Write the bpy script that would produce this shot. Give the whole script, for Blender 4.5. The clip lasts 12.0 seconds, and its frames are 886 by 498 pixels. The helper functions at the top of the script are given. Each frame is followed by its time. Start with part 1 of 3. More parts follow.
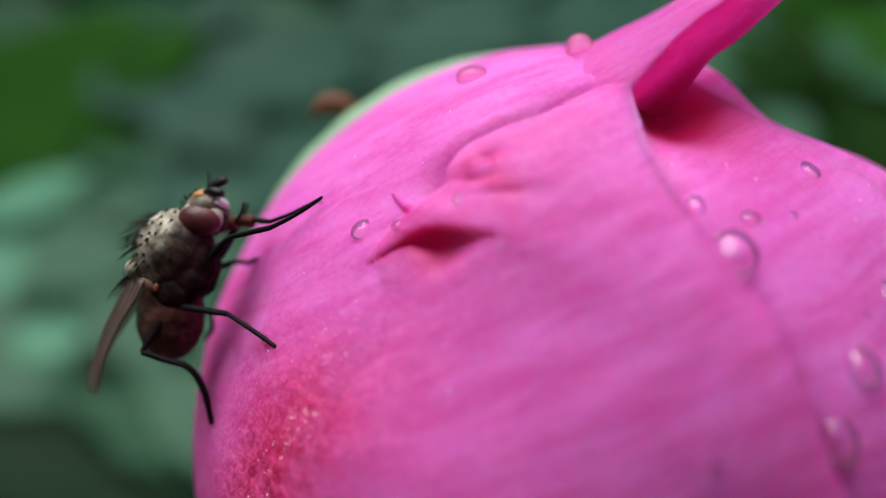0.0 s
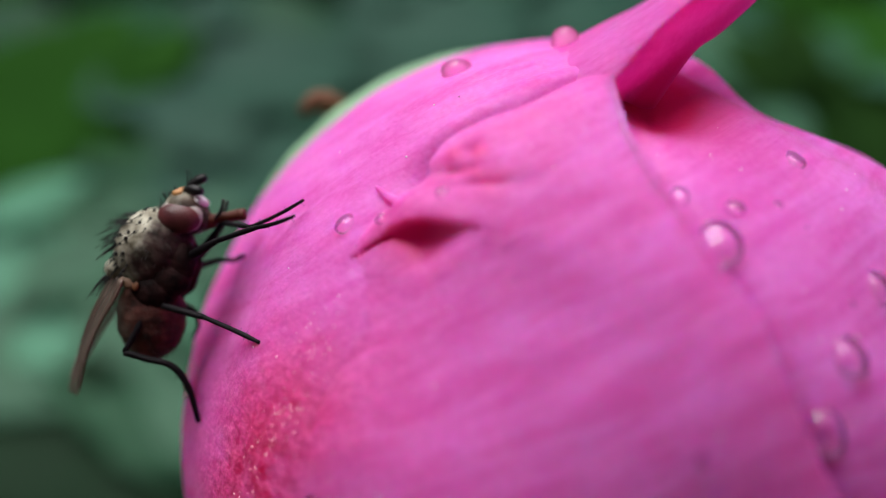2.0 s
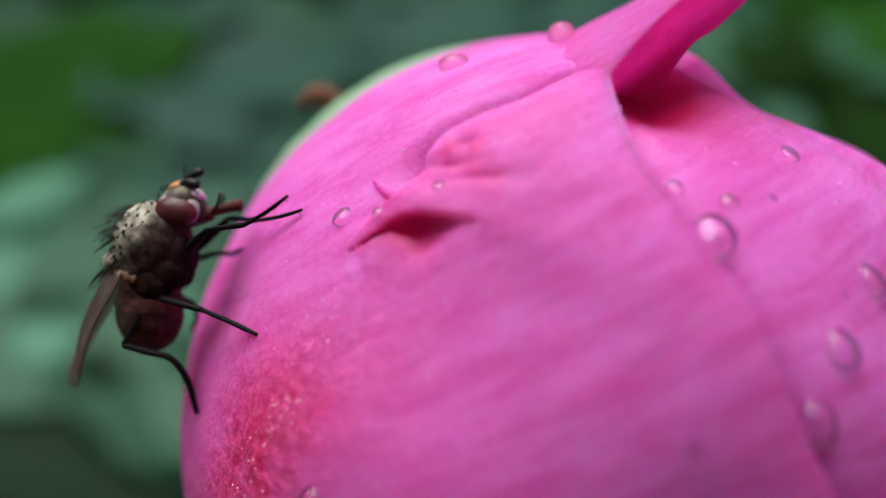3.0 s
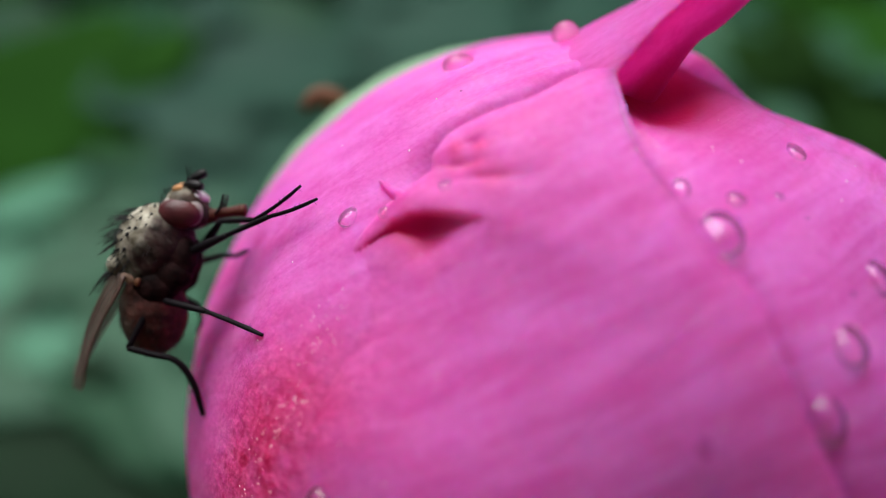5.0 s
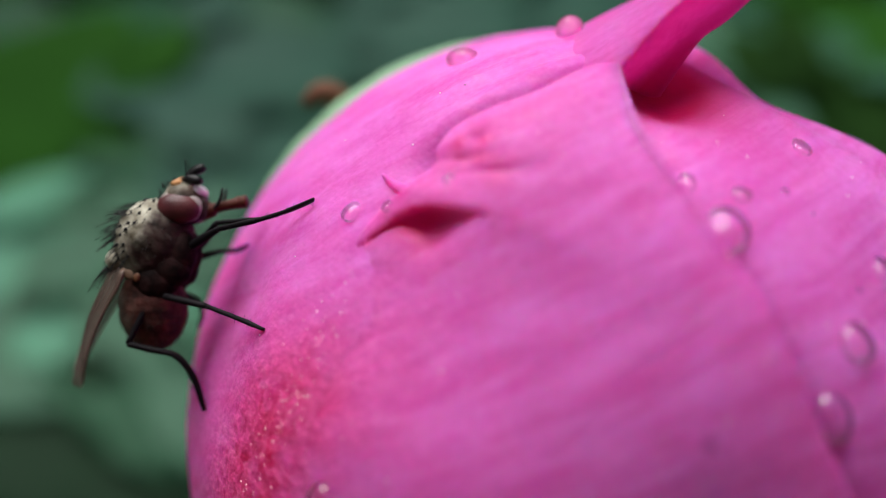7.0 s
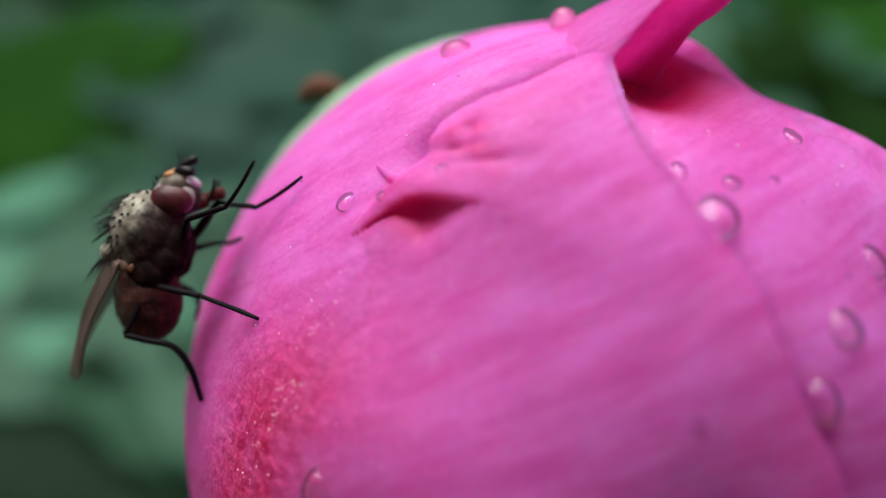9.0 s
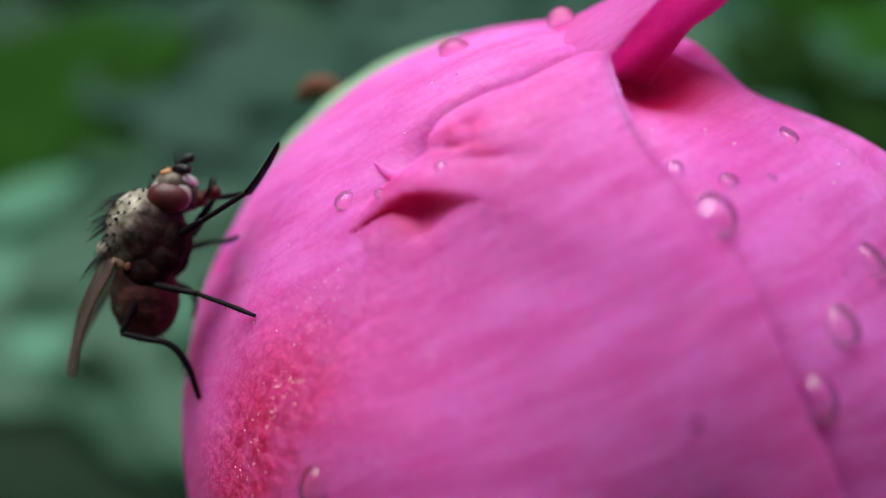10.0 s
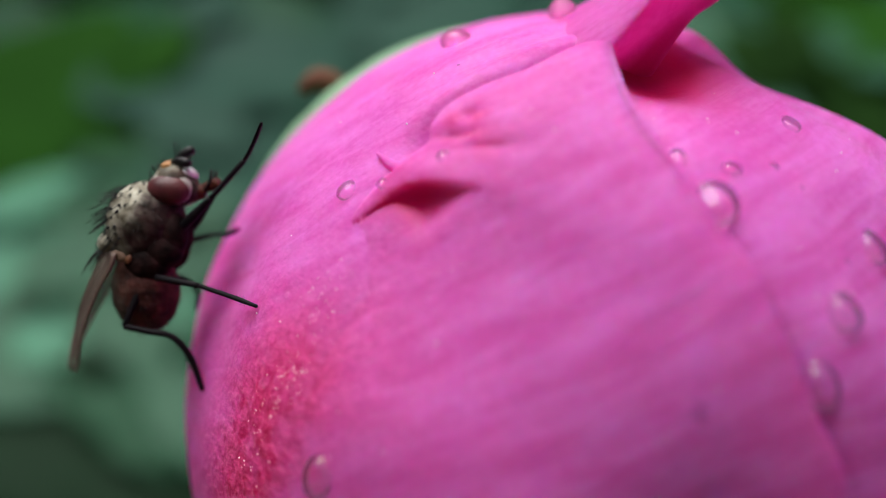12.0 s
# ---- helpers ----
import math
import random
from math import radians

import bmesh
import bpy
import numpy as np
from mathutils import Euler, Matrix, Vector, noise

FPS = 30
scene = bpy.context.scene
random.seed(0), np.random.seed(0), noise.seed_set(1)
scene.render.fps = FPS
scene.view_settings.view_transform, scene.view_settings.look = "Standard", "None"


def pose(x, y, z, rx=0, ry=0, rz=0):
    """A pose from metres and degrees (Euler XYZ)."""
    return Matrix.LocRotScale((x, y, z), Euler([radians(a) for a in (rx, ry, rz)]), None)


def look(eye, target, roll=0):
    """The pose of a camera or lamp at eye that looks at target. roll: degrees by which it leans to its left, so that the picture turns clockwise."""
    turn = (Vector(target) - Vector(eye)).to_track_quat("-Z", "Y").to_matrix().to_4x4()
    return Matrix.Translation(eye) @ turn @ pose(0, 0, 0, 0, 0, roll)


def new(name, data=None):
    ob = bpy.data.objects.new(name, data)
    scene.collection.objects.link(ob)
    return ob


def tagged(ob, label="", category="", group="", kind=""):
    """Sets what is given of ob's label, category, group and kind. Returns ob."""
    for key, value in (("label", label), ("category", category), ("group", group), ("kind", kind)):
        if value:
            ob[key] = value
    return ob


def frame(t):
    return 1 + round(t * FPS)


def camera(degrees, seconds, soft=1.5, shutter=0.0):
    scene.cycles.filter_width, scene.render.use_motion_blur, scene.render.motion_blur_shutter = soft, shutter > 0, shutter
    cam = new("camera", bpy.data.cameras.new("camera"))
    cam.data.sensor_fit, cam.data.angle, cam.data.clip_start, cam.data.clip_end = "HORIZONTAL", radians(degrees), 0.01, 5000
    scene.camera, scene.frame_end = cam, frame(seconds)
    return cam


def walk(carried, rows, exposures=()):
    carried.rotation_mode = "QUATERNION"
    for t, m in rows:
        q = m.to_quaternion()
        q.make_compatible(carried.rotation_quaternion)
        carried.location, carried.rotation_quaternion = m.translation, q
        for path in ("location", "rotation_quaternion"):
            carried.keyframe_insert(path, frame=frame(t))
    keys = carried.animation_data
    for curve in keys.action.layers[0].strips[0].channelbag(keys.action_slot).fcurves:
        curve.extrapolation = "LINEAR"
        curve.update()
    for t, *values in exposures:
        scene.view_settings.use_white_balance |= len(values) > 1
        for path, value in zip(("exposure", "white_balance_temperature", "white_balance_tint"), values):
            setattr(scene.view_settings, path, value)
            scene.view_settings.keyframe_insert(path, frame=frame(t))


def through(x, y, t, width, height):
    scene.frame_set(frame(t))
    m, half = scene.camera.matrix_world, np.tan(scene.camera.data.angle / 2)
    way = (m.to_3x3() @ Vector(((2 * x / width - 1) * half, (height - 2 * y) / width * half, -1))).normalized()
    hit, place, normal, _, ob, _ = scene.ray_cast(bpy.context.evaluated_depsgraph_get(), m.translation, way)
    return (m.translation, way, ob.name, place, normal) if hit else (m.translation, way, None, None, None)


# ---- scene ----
# A macro shot: all lengths below are given in millimetres and scaled by MM.
MM = 0.001
EYE, TILT = 0.50, -20.0
cam = camera(60, 12.0, 0.9)
cam.data.dof.use_dof = True
cam.data.dof.focus_distance = 28.4 * MM
cam.data.dof.aperture_fstop = 17.0
VIEW = pose(0, 0, EYE, TILT, 0, 0)  # frame of the first eye: x right, y ahead, z up

# seconds, right, up, back (mm), pitch, yaw, roll (degrees) from the first eye
CAMERA_ROWS = [
    (0, 0.000, 0.000, 0.000, 0.000, 0.000, 0.000),
    (0.5, 0.133, -0.208, 0.041, 0.128, 0.095, 0.011),
    (1, 0.283, -0.206, -0.023, 0.060, -0.084, -0.092),
    (1.5, 0.375, -0.163, -0.188, -0.000, -0.070, -0.490),
    (2, 0.542, -0.279, -0.146, 0.119, -0.001, -0.533),
    (2.5, 0.726, -0.378, -0.030, -0.125, -0.074, -0.600),
    (3, 0.644, -0.403, 0.055, -0.136, -0.029, -0.484),
    (5, 0.419, -0.474, 0.027, 0.008, -0.028, -0.766),
    (5.5, 0.116, -0.305, -0.383, -0.100, 0.140, -0.698),
    (6, 0.026, -0.432, -0.291, -0.100, 0.080, -0.541),
    (6.5, 0.011, -0.450, -0.166, -0.151, -0.023, -0.535),
    (7, 0.253, -0.616, -0.116, -0.081, -0.120, -0.562),
    (9, 0.494, -0.963, 0.120, -0.137, -0.061, -0.759),
    (9.5, 0.332, -0.987, 0.186, -0.129, -0.103, -0.593),
    (10, 0.446, -1.118, 0.180, 0.015, -0.311, -0.679),
    (10.5, 0.610, -1.284, 0.133, 0.001, -0.187, -0.780),
    (11, 0.550, -1.272, 0.284, -0.155, -0.292, -0.895),
    (11.5, 0.435, -1.419, 0.323, -0.064, -0.186, -0.919),
    (12, 0.393, -1.398, 0.203, -0.128, -0.220, -0.881),
]
walk(cam, [(t, VIEW @ pose(0, 0, 0, 90) @ pose(x * MM, y * MM, z * MM, rx, ry, rz)) for t, x, y, z, rx, ry, rz in CAMERA_ROWS])

# ---- light: soft overcast daylight ----
scene.view_settings.exposure = 0.9
world = bpy.data.worlds.new("overcast_sky")
scene.world = world
world.use_nodes = True
sky = world.node_tree.nodes.new("ShaderNodeTexSky")
sky.sky_type, sky.sun_disc = "NISHITA", False
sky.sun_elevation, sky.sun_rotation = radians(80), radians(150)
sky.air_density, sky.dust_density = 1.0, 2.0
backing = world.node_tree.nodes["Background"]
backing.inputs["Strength"].default_value = 0.074
cloud = world.node_tree.nodes.new("ShaderNodeHueSaturation")  # thin cloud greys the blue
cloud.inputs["Saturation"].default_value = 0.38
world.node_tree.links.new(sky.outputs["Color"], cloud.inputs["Color"])
world.node_tree.links.new(cloud.outputs["Color"], backing.inputs["Color"])
sun_data = bpy.data.lights.new("sun", "SUN")
sun_data.energy, sun_data.angle, sun_data.color = 4.5, radians(65), (1.0, 0.985, 0.965)
sun = new("sun", sun_data)
sun.matrix_world = look((-0.54, 0.22, 1.55), (0, 0, 0.3))


# ---- materials ----
def material(name, colour, rough=0.5, **values):
    mat = bpy.data.materials.new(name)
    mat.use_nodes = True
    bsdf = mat.node_tree.nodes["Principled BSDF"]
    bsdf.inputs["Base Color"].default_value = (*colour, 1)
    bsdf.inputs["Roughness"].default_value = rough
    for key, value in values.items():
        bsdf.inputs[key.replace("_", " ")].default_value = value
    return mat


def node(mat, kind, links=None, **values):
    n = mat.node_tree.nodes.new(kind)
    for key, value in values.items():
        n.inputs[key.replace("_", " ")].default_value = value
    for key, source in (links or {}).items():
        mat.node_tree.links.new(source, n.inputs[key])
    return n


def ramp(mat, source, *stops):
    n = mat.node_tree.nodes.new("ShaderNodeValToRGB")
    cr = n.color_ramp
    while len(cr.elements) < len(stops):
        cr.elements.new(0.5)
    for e, (p, col) in zip(cr.elements, stops):
        e.position, e.color = p, (*col, 1)
    mat.node_tree.links.new(source, n.inputs["Fac"])
    return n.outputs["Color"]


def mix(mat, fac, a, b, blend="MIX"):
    n = mat.node_tree.nodes.new("ShaderNodeMix")
    n.data_type, n.blend_type = "RGBA", blend
    for socket, v in ((n.inputs[0], fac), (n.inputs[6], a), (n.inputs[7], b)):
        if isinstance(v, (int, float)):
            socket.default_value = v
        elif isinstance(v, tuple):
            socket.default_value = (*v, 1)
        else:
            mat.node_tree.links.new(v, socket)
    return n.outputs[2]


def grain(mat, scale, detail=3.0, stretch=(1, 1, 1), turn=(0, 0, 0), distortion=0.0):
    co = node(mat, "ShaderNodeTexCoord").outputs["Object"]
    mp = node(mat, "ShaderNodeMapping", {"Vector": co}, Scale=stretch, Rotation=turn)
    mp.vector_type = "TEXTURE"
    return node(mat, "ShaderNodeTexNoise", {"Vector": mp.outputs["Vector"]}, Scale=scale, Detail=detail, Distortion=distortion).outputs["Fac"]


def finish(mat, colour=None, bump=None, distance=0.00003, strength=0.5, rough=None):
    bsdf = mat.node_tree.nodes["Principled BSDF"]
    if colour is not None:
        mat.node_tree.links.new(colour, bsdf.inputs["Base Color"])
    if rough is not None:
        mat.node_tree.links.new(rough, bsdf.inputs["Roughness"])
    if bump is not None:
        b = node(mat, "ShaderNodeBump", {"Height": bump}, Distance=distance, Strength=strength)
        mat.node_tree.links.new(b.outputs["Normal"], bsdf.inputs["Normal"])
    return mat


def painted(mat, name):
    n = mat.node_tree.nodes.new("ShaderNodeAttribute")
    n.attribute_name = name
    return n.outputs["Fac"]


def petal_material(name, through, shine=(1.0, 0.045, 0.40)):
    """Thin petal tissue: a matt pink face that lets deep pink light through."""
    mat = material(name, (0.8, 0.15, 0.45), 0.5, Specular_IOR_Level=0.15, Subsurface_Weight=0.6, Subsurface_Radius=(1.0, 0.12, 0.4), Subsurface_Scale=0.001)
    broad = ramp(mat, grain(mat, 220, 4, distortion=0.6), (0.3, (0.64, 0.10, 0.49)), (0.7, (0.82, 0.26, 0.81)))
    veins = ramp(mat, grain(mat, 1500, 5, (6, 6, 1), (0, radians(-24), 0), 0.7), (0.38, (0.55, 0.05, 0.35)), (0.60, (0.83, 0.23, 0.76)))
    col = mix(mat, 0.55, broad, veins)
    threads = ramp(mat, grain(mat, 5200, 4, (12, 12, 1), (0, radians(-30), 0), 0.8), (0.40, (0.55, 0.04, 0.30)), (0.58, (0.86, 0.22, 0.74)))
    patchy = ramp(mat, grain(mat, 500, 2), (0.35, (0.02, 0.02, 0.02)), (0.65, (0.26, 0.26, 0.26)))
    col = mix(mat, patchy, col, threads)
    speckle = ramp(mat, grain(mat, 3500, 3), (0.35, (0.66, 0.08, 0.46)), (0.65, (0.84, 0.21, 0.74)))
    col = mix(mat, 0.25, col, speckle)
    fine = grain(mat, 5200, 2)
    # the rim's own red, and painted shade below the slit
    blush_and_shade = painted(mat, "blush_and_shade")
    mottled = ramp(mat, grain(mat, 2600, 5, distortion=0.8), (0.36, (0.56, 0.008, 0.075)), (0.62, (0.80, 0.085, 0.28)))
    col = mix(mat, blush_and_shade, col, mottled)
    # crimson shade of hollow, slit and tip, painted into the colour
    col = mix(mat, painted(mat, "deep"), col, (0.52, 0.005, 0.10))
    tree = mat.node_tree
    rough = node(mat, "ShaderNodeMath", {0: blush_and_shade, 1: grain(mat, 1700, 4)})
    rough.operation = "MULTIPLY"
    relief = node(mat, "ShaderNodeMath", {0: rough.outputs[0]})
    relief.operation = "MULTIPLY_ADD"
    relief.inputs[1].default_value = 7.0
    tree.links.new(fine, relief.inputs[2])
    finish(mat, col, relief.outputs[0], 0.00004, 0.6)
    glow = node(mat, "ShaderNodeBsdfTranslucent", {"Color": mix(mat, 0.8, col, shine)})
    both = node(mat, "ShaderNodeMixShader", Fac=through)
    tree.links.new(tree.nodes["Principled BSDF"].outputs[0], both.inputs[1])
    tree.links.new(glow.outputs[0], both.inputs[2])
    tree.links.new(both.outputs[0], tree.nodes["Material Output"].inputs["Surface"])
    return mat


def water_material(name, clear, cloud, tint):
    """Rain water: clear and refracting; the tinted cloud share stands in for gathered light."""
    mat = material(name, (1, 1, 1), 0.05, Specular_IOR_Level=0.5)
    tree = mat.node_tree

    def blend(fac, a, b):
        both = node(mat, "ShaderNodeMixShader", Fac=fac)
        tree.links.new(a.outputs[0], both.inputs[1])
        tree.links.new(b.outputs[0], both.inputs[2])
        return both

    body = blend(clear, node(mat, "ShaderNodeBsdfRefraction", Color=(1.0, 0.90, 0.97, 1), Roughness=0.02, IOR=1.33), node(mat, "ShaderNodeBsdfTransparent"))
    body = blend(cloud, body, node(mat, "ShaderNodeBsdfTranslucent", Color=(*tint, 1)))
    body = blend(0.035, body, node(mat, "ShaderNodeBsdfGlossy", Roughness=0.05))
    tree.links.new(body.outputs[0], tree.nodes["Material Output"].inputs["Surface"])
    tree.nodes.remove(tree.nodes["Principled BSDF"])
    return mat


def leaf_material(name, dark, light, rough, gloss=0.12):
    mat = material(name, dark, rough, Specular_IOR_Level=gloss)
    col = ramp(mat, grain(mat, 35, 3), (0.3, dark), (0.7, light))
    return finish(mat, col, grain(mat, 500, 3), 0.0002, 0.4)


PETAL = petal_material("petal", 0.28)
PETAL_THIN = petal_material("petal_thin", 0.52, (1.0, 0.11, 0.53))
WATER = water_material("water", 0.52, 0.10, (1.0, 0.78, 0.97))
WATER_BEAD = water_material("water_bead", 0.35, 0.45, (1.0, 0.42, 0.75))  # tinted rosy in place of the petals' light refracted in the bead
# opaque pale beads: part of the dew's glint is put into their colour
DEW = material("dew", (0.98, 0.72, 0.86), 0.05, Coat_Weight=1.0, Coat_Roughness=0.02, Specular_IOR_Level=0.8)
LEAF = leaf_material("leaf_green", (0.0090, 0.0464, 0.0209), (0.0142, 0.0598, 0.0284), 0.5, 0.08)
LEAF_YOUNG = leaf_material("leaf_yellow_green", (0.010, 0.042, 0.005), (0.014, 0.056, 0.007), 0.8, 0.02)
# blue, pale and mid carry the sky's sheen in their base colour
LEAF_BLUE = leaf_material("leaf_blue_green", (0.0121, 0.0465, 0.0316), (0.0186, 0.0577, 0.0400), 0.6, 0.08)
LEAF_PALE = leaf_material("leaf_painted_pale_sheen", (0.0510, 0.1760, 0.1056), (0.0660, 0.2068, 0.1276), 0.5)
LEAF_MID = leaf_material("leaf_painted_soft_sheen", (0.0220, 0.0756, 0.0425), (0.0308, 0.0927, 0.0515), 0.5)
# shade and dark are shaded leaf copies, their dimness put into the colour
LEAF_SHADE = leaf_material("leaf_painted_shade", (0.0040, 0.0168, 0.0064), (0.0060, 0.0217, 0.0088), 0.6, 0.06)
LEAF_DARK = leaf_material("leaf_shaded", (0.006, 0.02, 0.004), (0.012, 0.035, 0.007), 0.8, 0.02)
SEPAL = leaf_material("sepal_green", (0.18, 0.31, 0.19), (0.25, 0.39, 0.26), 0.5)
WITHERED = leaf_material("sepal_withered", (0.10, 0.035, 0.02), (0.2, 0.09, 0.06), 0.7)
STEM = leaf_material("stem_green", (0.07, 0.15, 0.04), (0.12, 0.2, 0.06), 0.5)
SOIL = leaf_material("soil", (0.03, 0.022, 0.014), (0.07, 0.05, 0.032), 0.9)


def fly_cuticle(name, deep, lit, gloss=0.15):
    """Dark body wall with a pale dusting where the "pale" layer says so."""
    mat = material(name, (0.05, 0.04, 0.035), 0.62, Specular_IOR_Level=gloss)
    pale = ramp(mat, grain(mat, 1300, 5), (0.34, (0.10, 0.08, 0.05)), (0.62, (0.50, 0.47, 0.38)))
    dark = ramp(mat, grain(mat, 1900, 5), (0.36, deep), (0.66, lit))
    return finish(mat, mix(mat, painted(mat, "pale"), dark, pale), grain(mat, 4500, 4), 0.00008, 0.8)


def eye_material():
    """Maroon compound eye with fine facets."""
    mat = material("fly_eye", (0.12, 0.03, 0.032), 0.42, Specular_IOR_Level=0.35)
    co = node(mat, "ShaderNodeTexCoord").outputs["Object"]
    facets = node(mat, "ShaderNodeTexVoronoi", {"Vector": co}, Scale=14000)
    tone = ramp(mat, grain(mat, 900, 3), (0.35, (0.055, 0.011, 0.014)), (0.65, (0.105, 0.024, 0.027)))
    return finish(mat, tone, facets.outputs["Distance"], 0.00002, 0.5)


def wing_material():
    """Smoky membrane that lets most of the light through."""
    mat = material("wing_membrane", (0.3, 0.24, 0.2), 0.35, Alpha=0.42, Specular_IOR_Level=0.35)
    return finish(mat, ramp(mat, grain(mat, 700, 3, (1, 1, 3)), (0.35, (0.07, 0.048, 0.04)), (0.65, (0.24, 0.19, 0.16))), grain(mat, 1800, 3), 0.00003, 0.6)


CUTICLE = fly_cuticle("fly_cuticle", (0.006, 0.003, 0.003), (0.04, 0.018, 0.017))
CUTICLE_BARE = fly_cuticle("fly_underside", (0.004, 0.002, 0.002), (0.024, 0.009, 0.009), 0.06)
# the abdomen's brown is reddened for the pink light off the petals
CUTICLE_DARK = fly_cuticle("fly_abdomen", (0.020, 0.006, 0.005), (0.10, 0.028, 0.022), 0.25)
DUST = material("fly_dusting", (0.34, 0.31, 0.29), 0.65)
LIMB = material("fly_limb", (0.006, 0.0045, 0.006), 0.6, Specular_IOR_Level=0.1)
RUST = material("fly_rust", (0.07, 0.011, 0.005), 0.55, Specular_IOR_Level=0.25)
EYE_RED = eye_material()
SILVER = material("fly_silver", (0.72, 0.72, 0.74), 0.5)
AMBER = material("fly_amber", (0.45, 0.21, 0.07), 0.55)
CALYPTER = material("fly_calypter", (0.10, 0.05, 0.025), 0.65)
BLACK = material("fly_black", (0.006, 0.005, 0.006), 0.5, Specular_IOR_Level=0.25)
MEMBRANE = wing_material()
HALTER = material("fly_halter", (0.12, 0.04, 0.012), 0.6)
VEIN = material("wing_vein", (0.10, 0.06, 0.045), 0.5)


# ---- mesh helpers ----
def obj(name, mesh, mat, parent=None, smooth=True, label="", kind=""):
    mesh.materials.append(mat)
    if smooth:
        mesh.shade_smooth()
    ob = new(name, mesh)
    if parent is not None:
        ob.parent = parent
    return tagged(ob, label=label, kind=kind)


def part(name, bm, mat, parent=None, label="", smooth=True):
    mesh = bpy.data.meshes.new(name)
    bm.normal_update()
    bm.to_mesh(mesh)
    bm.free()
    return obj(name, mesh, mat, parent, smooth, label)


def ball(bm, centre, axes, turn=None, seg=28, rings=18):
    """An ellipsoid; centre and half-axes in mm."""
    m = Matrix.Translation(Vector(centre) * MM)
    if turn is not None:
        m = m @ turn.to_4x4()
    m = m @ Matrix.Diagonal((axes[0] * MM, axes[1] * MM, axes[2] * MM, 1))
    return bmesh.ops.create_uvsphere(bm, u_segments=seg, v_segments=rings, radius=1, matrix=m)["verts"]


def spline(points, n):
    """n + 1 points along a smooth curve through the given tuples."""
    p = [np.array(q, float) for q in points]
    p = [2 * p[0] - p[1]] + p + [2 * p[-1] - p[-2]]
    out = []
    for i in range(n + 1):
        s = i / n * (len(points) - 1)
        k = min(int(s), len(points) - 2)
        u = s - k
        a, b, c, d = p[k:k + 4]
        out.append(0.5 * (2 * b + (c - a) * u + (2 * a - 5 * b + 4 * c - d) * u * u + (3 * b - a - 3 * c + d) * u ** 3))
    return out


def tube(bm, points, radii, n=10, sides=10):
    """A tapered rod along a smooth curve, in mm."""
    pts = [Vector(q) * MM for q in spline(points, n)]
    rad = [r[0] * MM for r in spline([(r,) for r in radii], n)]
    rings, side = [], None
    for i, q in enumerate(pts):
        way = (pts[min(i + 1, n)] - pts[max(i - 1, 0)]).normalized()
        if side is None:
            side = way.orthogonal().normalized()
        side = (side - way * side.dot(way)).normalized()
        other = way.cross(side)
        rings.append([bm.verts.new(q + (side * math.cos(a) + other * math.sin(a)) * rad[i]) for a in (2 * math.pi * k / sides for k in range(sides))])
    for r0, r1 in zip(rings, rings[1:]):
        for k in range(sides):
            bm.faces.new((r0[k], r0[(k + 1) % sides], r1[(k + 1) % sides], r1[k]))
    bm.faces.new(rings[0][::-1])
    bm.faces.new(rings[-1])


def sheet(name, grid, mat, parent, thick=0.0, label="", blush_and_shade=None, deep=None):
    """A smooth sheet from rows of points (mm), with thickness below it."""
    nu, nv = len(grid), len(grid[0])
    verts = [tuple(Vector(q) * MM) for row in grid for q in row]
    faces = [(i * nv + j, i * nv + j + 1, (i + 1) * nv + j + 1, (i + 1) * nv + j) for i in range(nu - 1) for j in range(nv - 1)]
    mesh = bpy.data.meshes.new(name)
    mesh.from_pydata(verts, [], faces)
    for key, values in (("blush_and_shade", blush_and_shade), ("deep", deep)):
        if values is not None:
            layer = mesh.attributes.new(key, "FLOAT", "POINT")
            layer.data.foreach_set("value", [b for row in values for b in row])
    ob = obj(name, mesh, mat, parent, True, label)
    if thick:
        mod = ob.modifiers.new("thickness", "SOLIDIFY")
        mod.thickness, mod.offset = thick * MM, -1
    return ob


def smooth01(a, b, x):
    u = min(max((x - a) / (b - a), 0), 1)
    return u * u * (3 - 2 * u)


# ---- the flower bud ----
BUD_R = 19.35
BUD_AT = VIEW @ Vector((7.23 * MM, 40.72 * MM, -9.18 * MM))
bud = tagged(new("peony_bud"), "closed pink peony bud with rain drops on its petals", "flower")
bud.matrix_world = Matrix.Translation(BUD_AT) @ pose(0, 0, 0, TILT)


def on_bud(az, el, lift=0.0):
    """A point of the bud's surface (mm, bud frame): degrees to the right of and above the side that faces the path."""
    d = compass(az, el)
    return d * (BUD_R + lift + swell(d))


def compass(az, el):
    a, e = radians(az), radians(el)
    return Vector((math.sin(a) * math.cos(e), -math.cos(a) * math.cos(e), math.sin(e)))


# swellings and hollows of the bud: height (mm), azimuth, elevation, width (degrees)
SWELLS = [(-2.4, 51.5, 61.2, 16), (1.72, 39.6, 65.4, 8.6), (-0.6, 3.5, 48, 6.0), (0.5, -24, 50, 12), (-0.5, -12, 18, 16), (-0.6, -60, 20, 9), (-1.8, 4, -9, 17)]


def swell(d):
    total = 0.0
    for height, az, el, width in SWELLS:
        a = math.degrees(math.acos(min(max(d.dot(compass(az, el)), -1), 1)))
        total += height * math.exp(-(a / width) ** 2)
    return total


def ripple(az, el, size=0.12, freq=0.08, seed=0.0):
    return size * noise.noise(Vector((az * freq, el * freq, seed)))


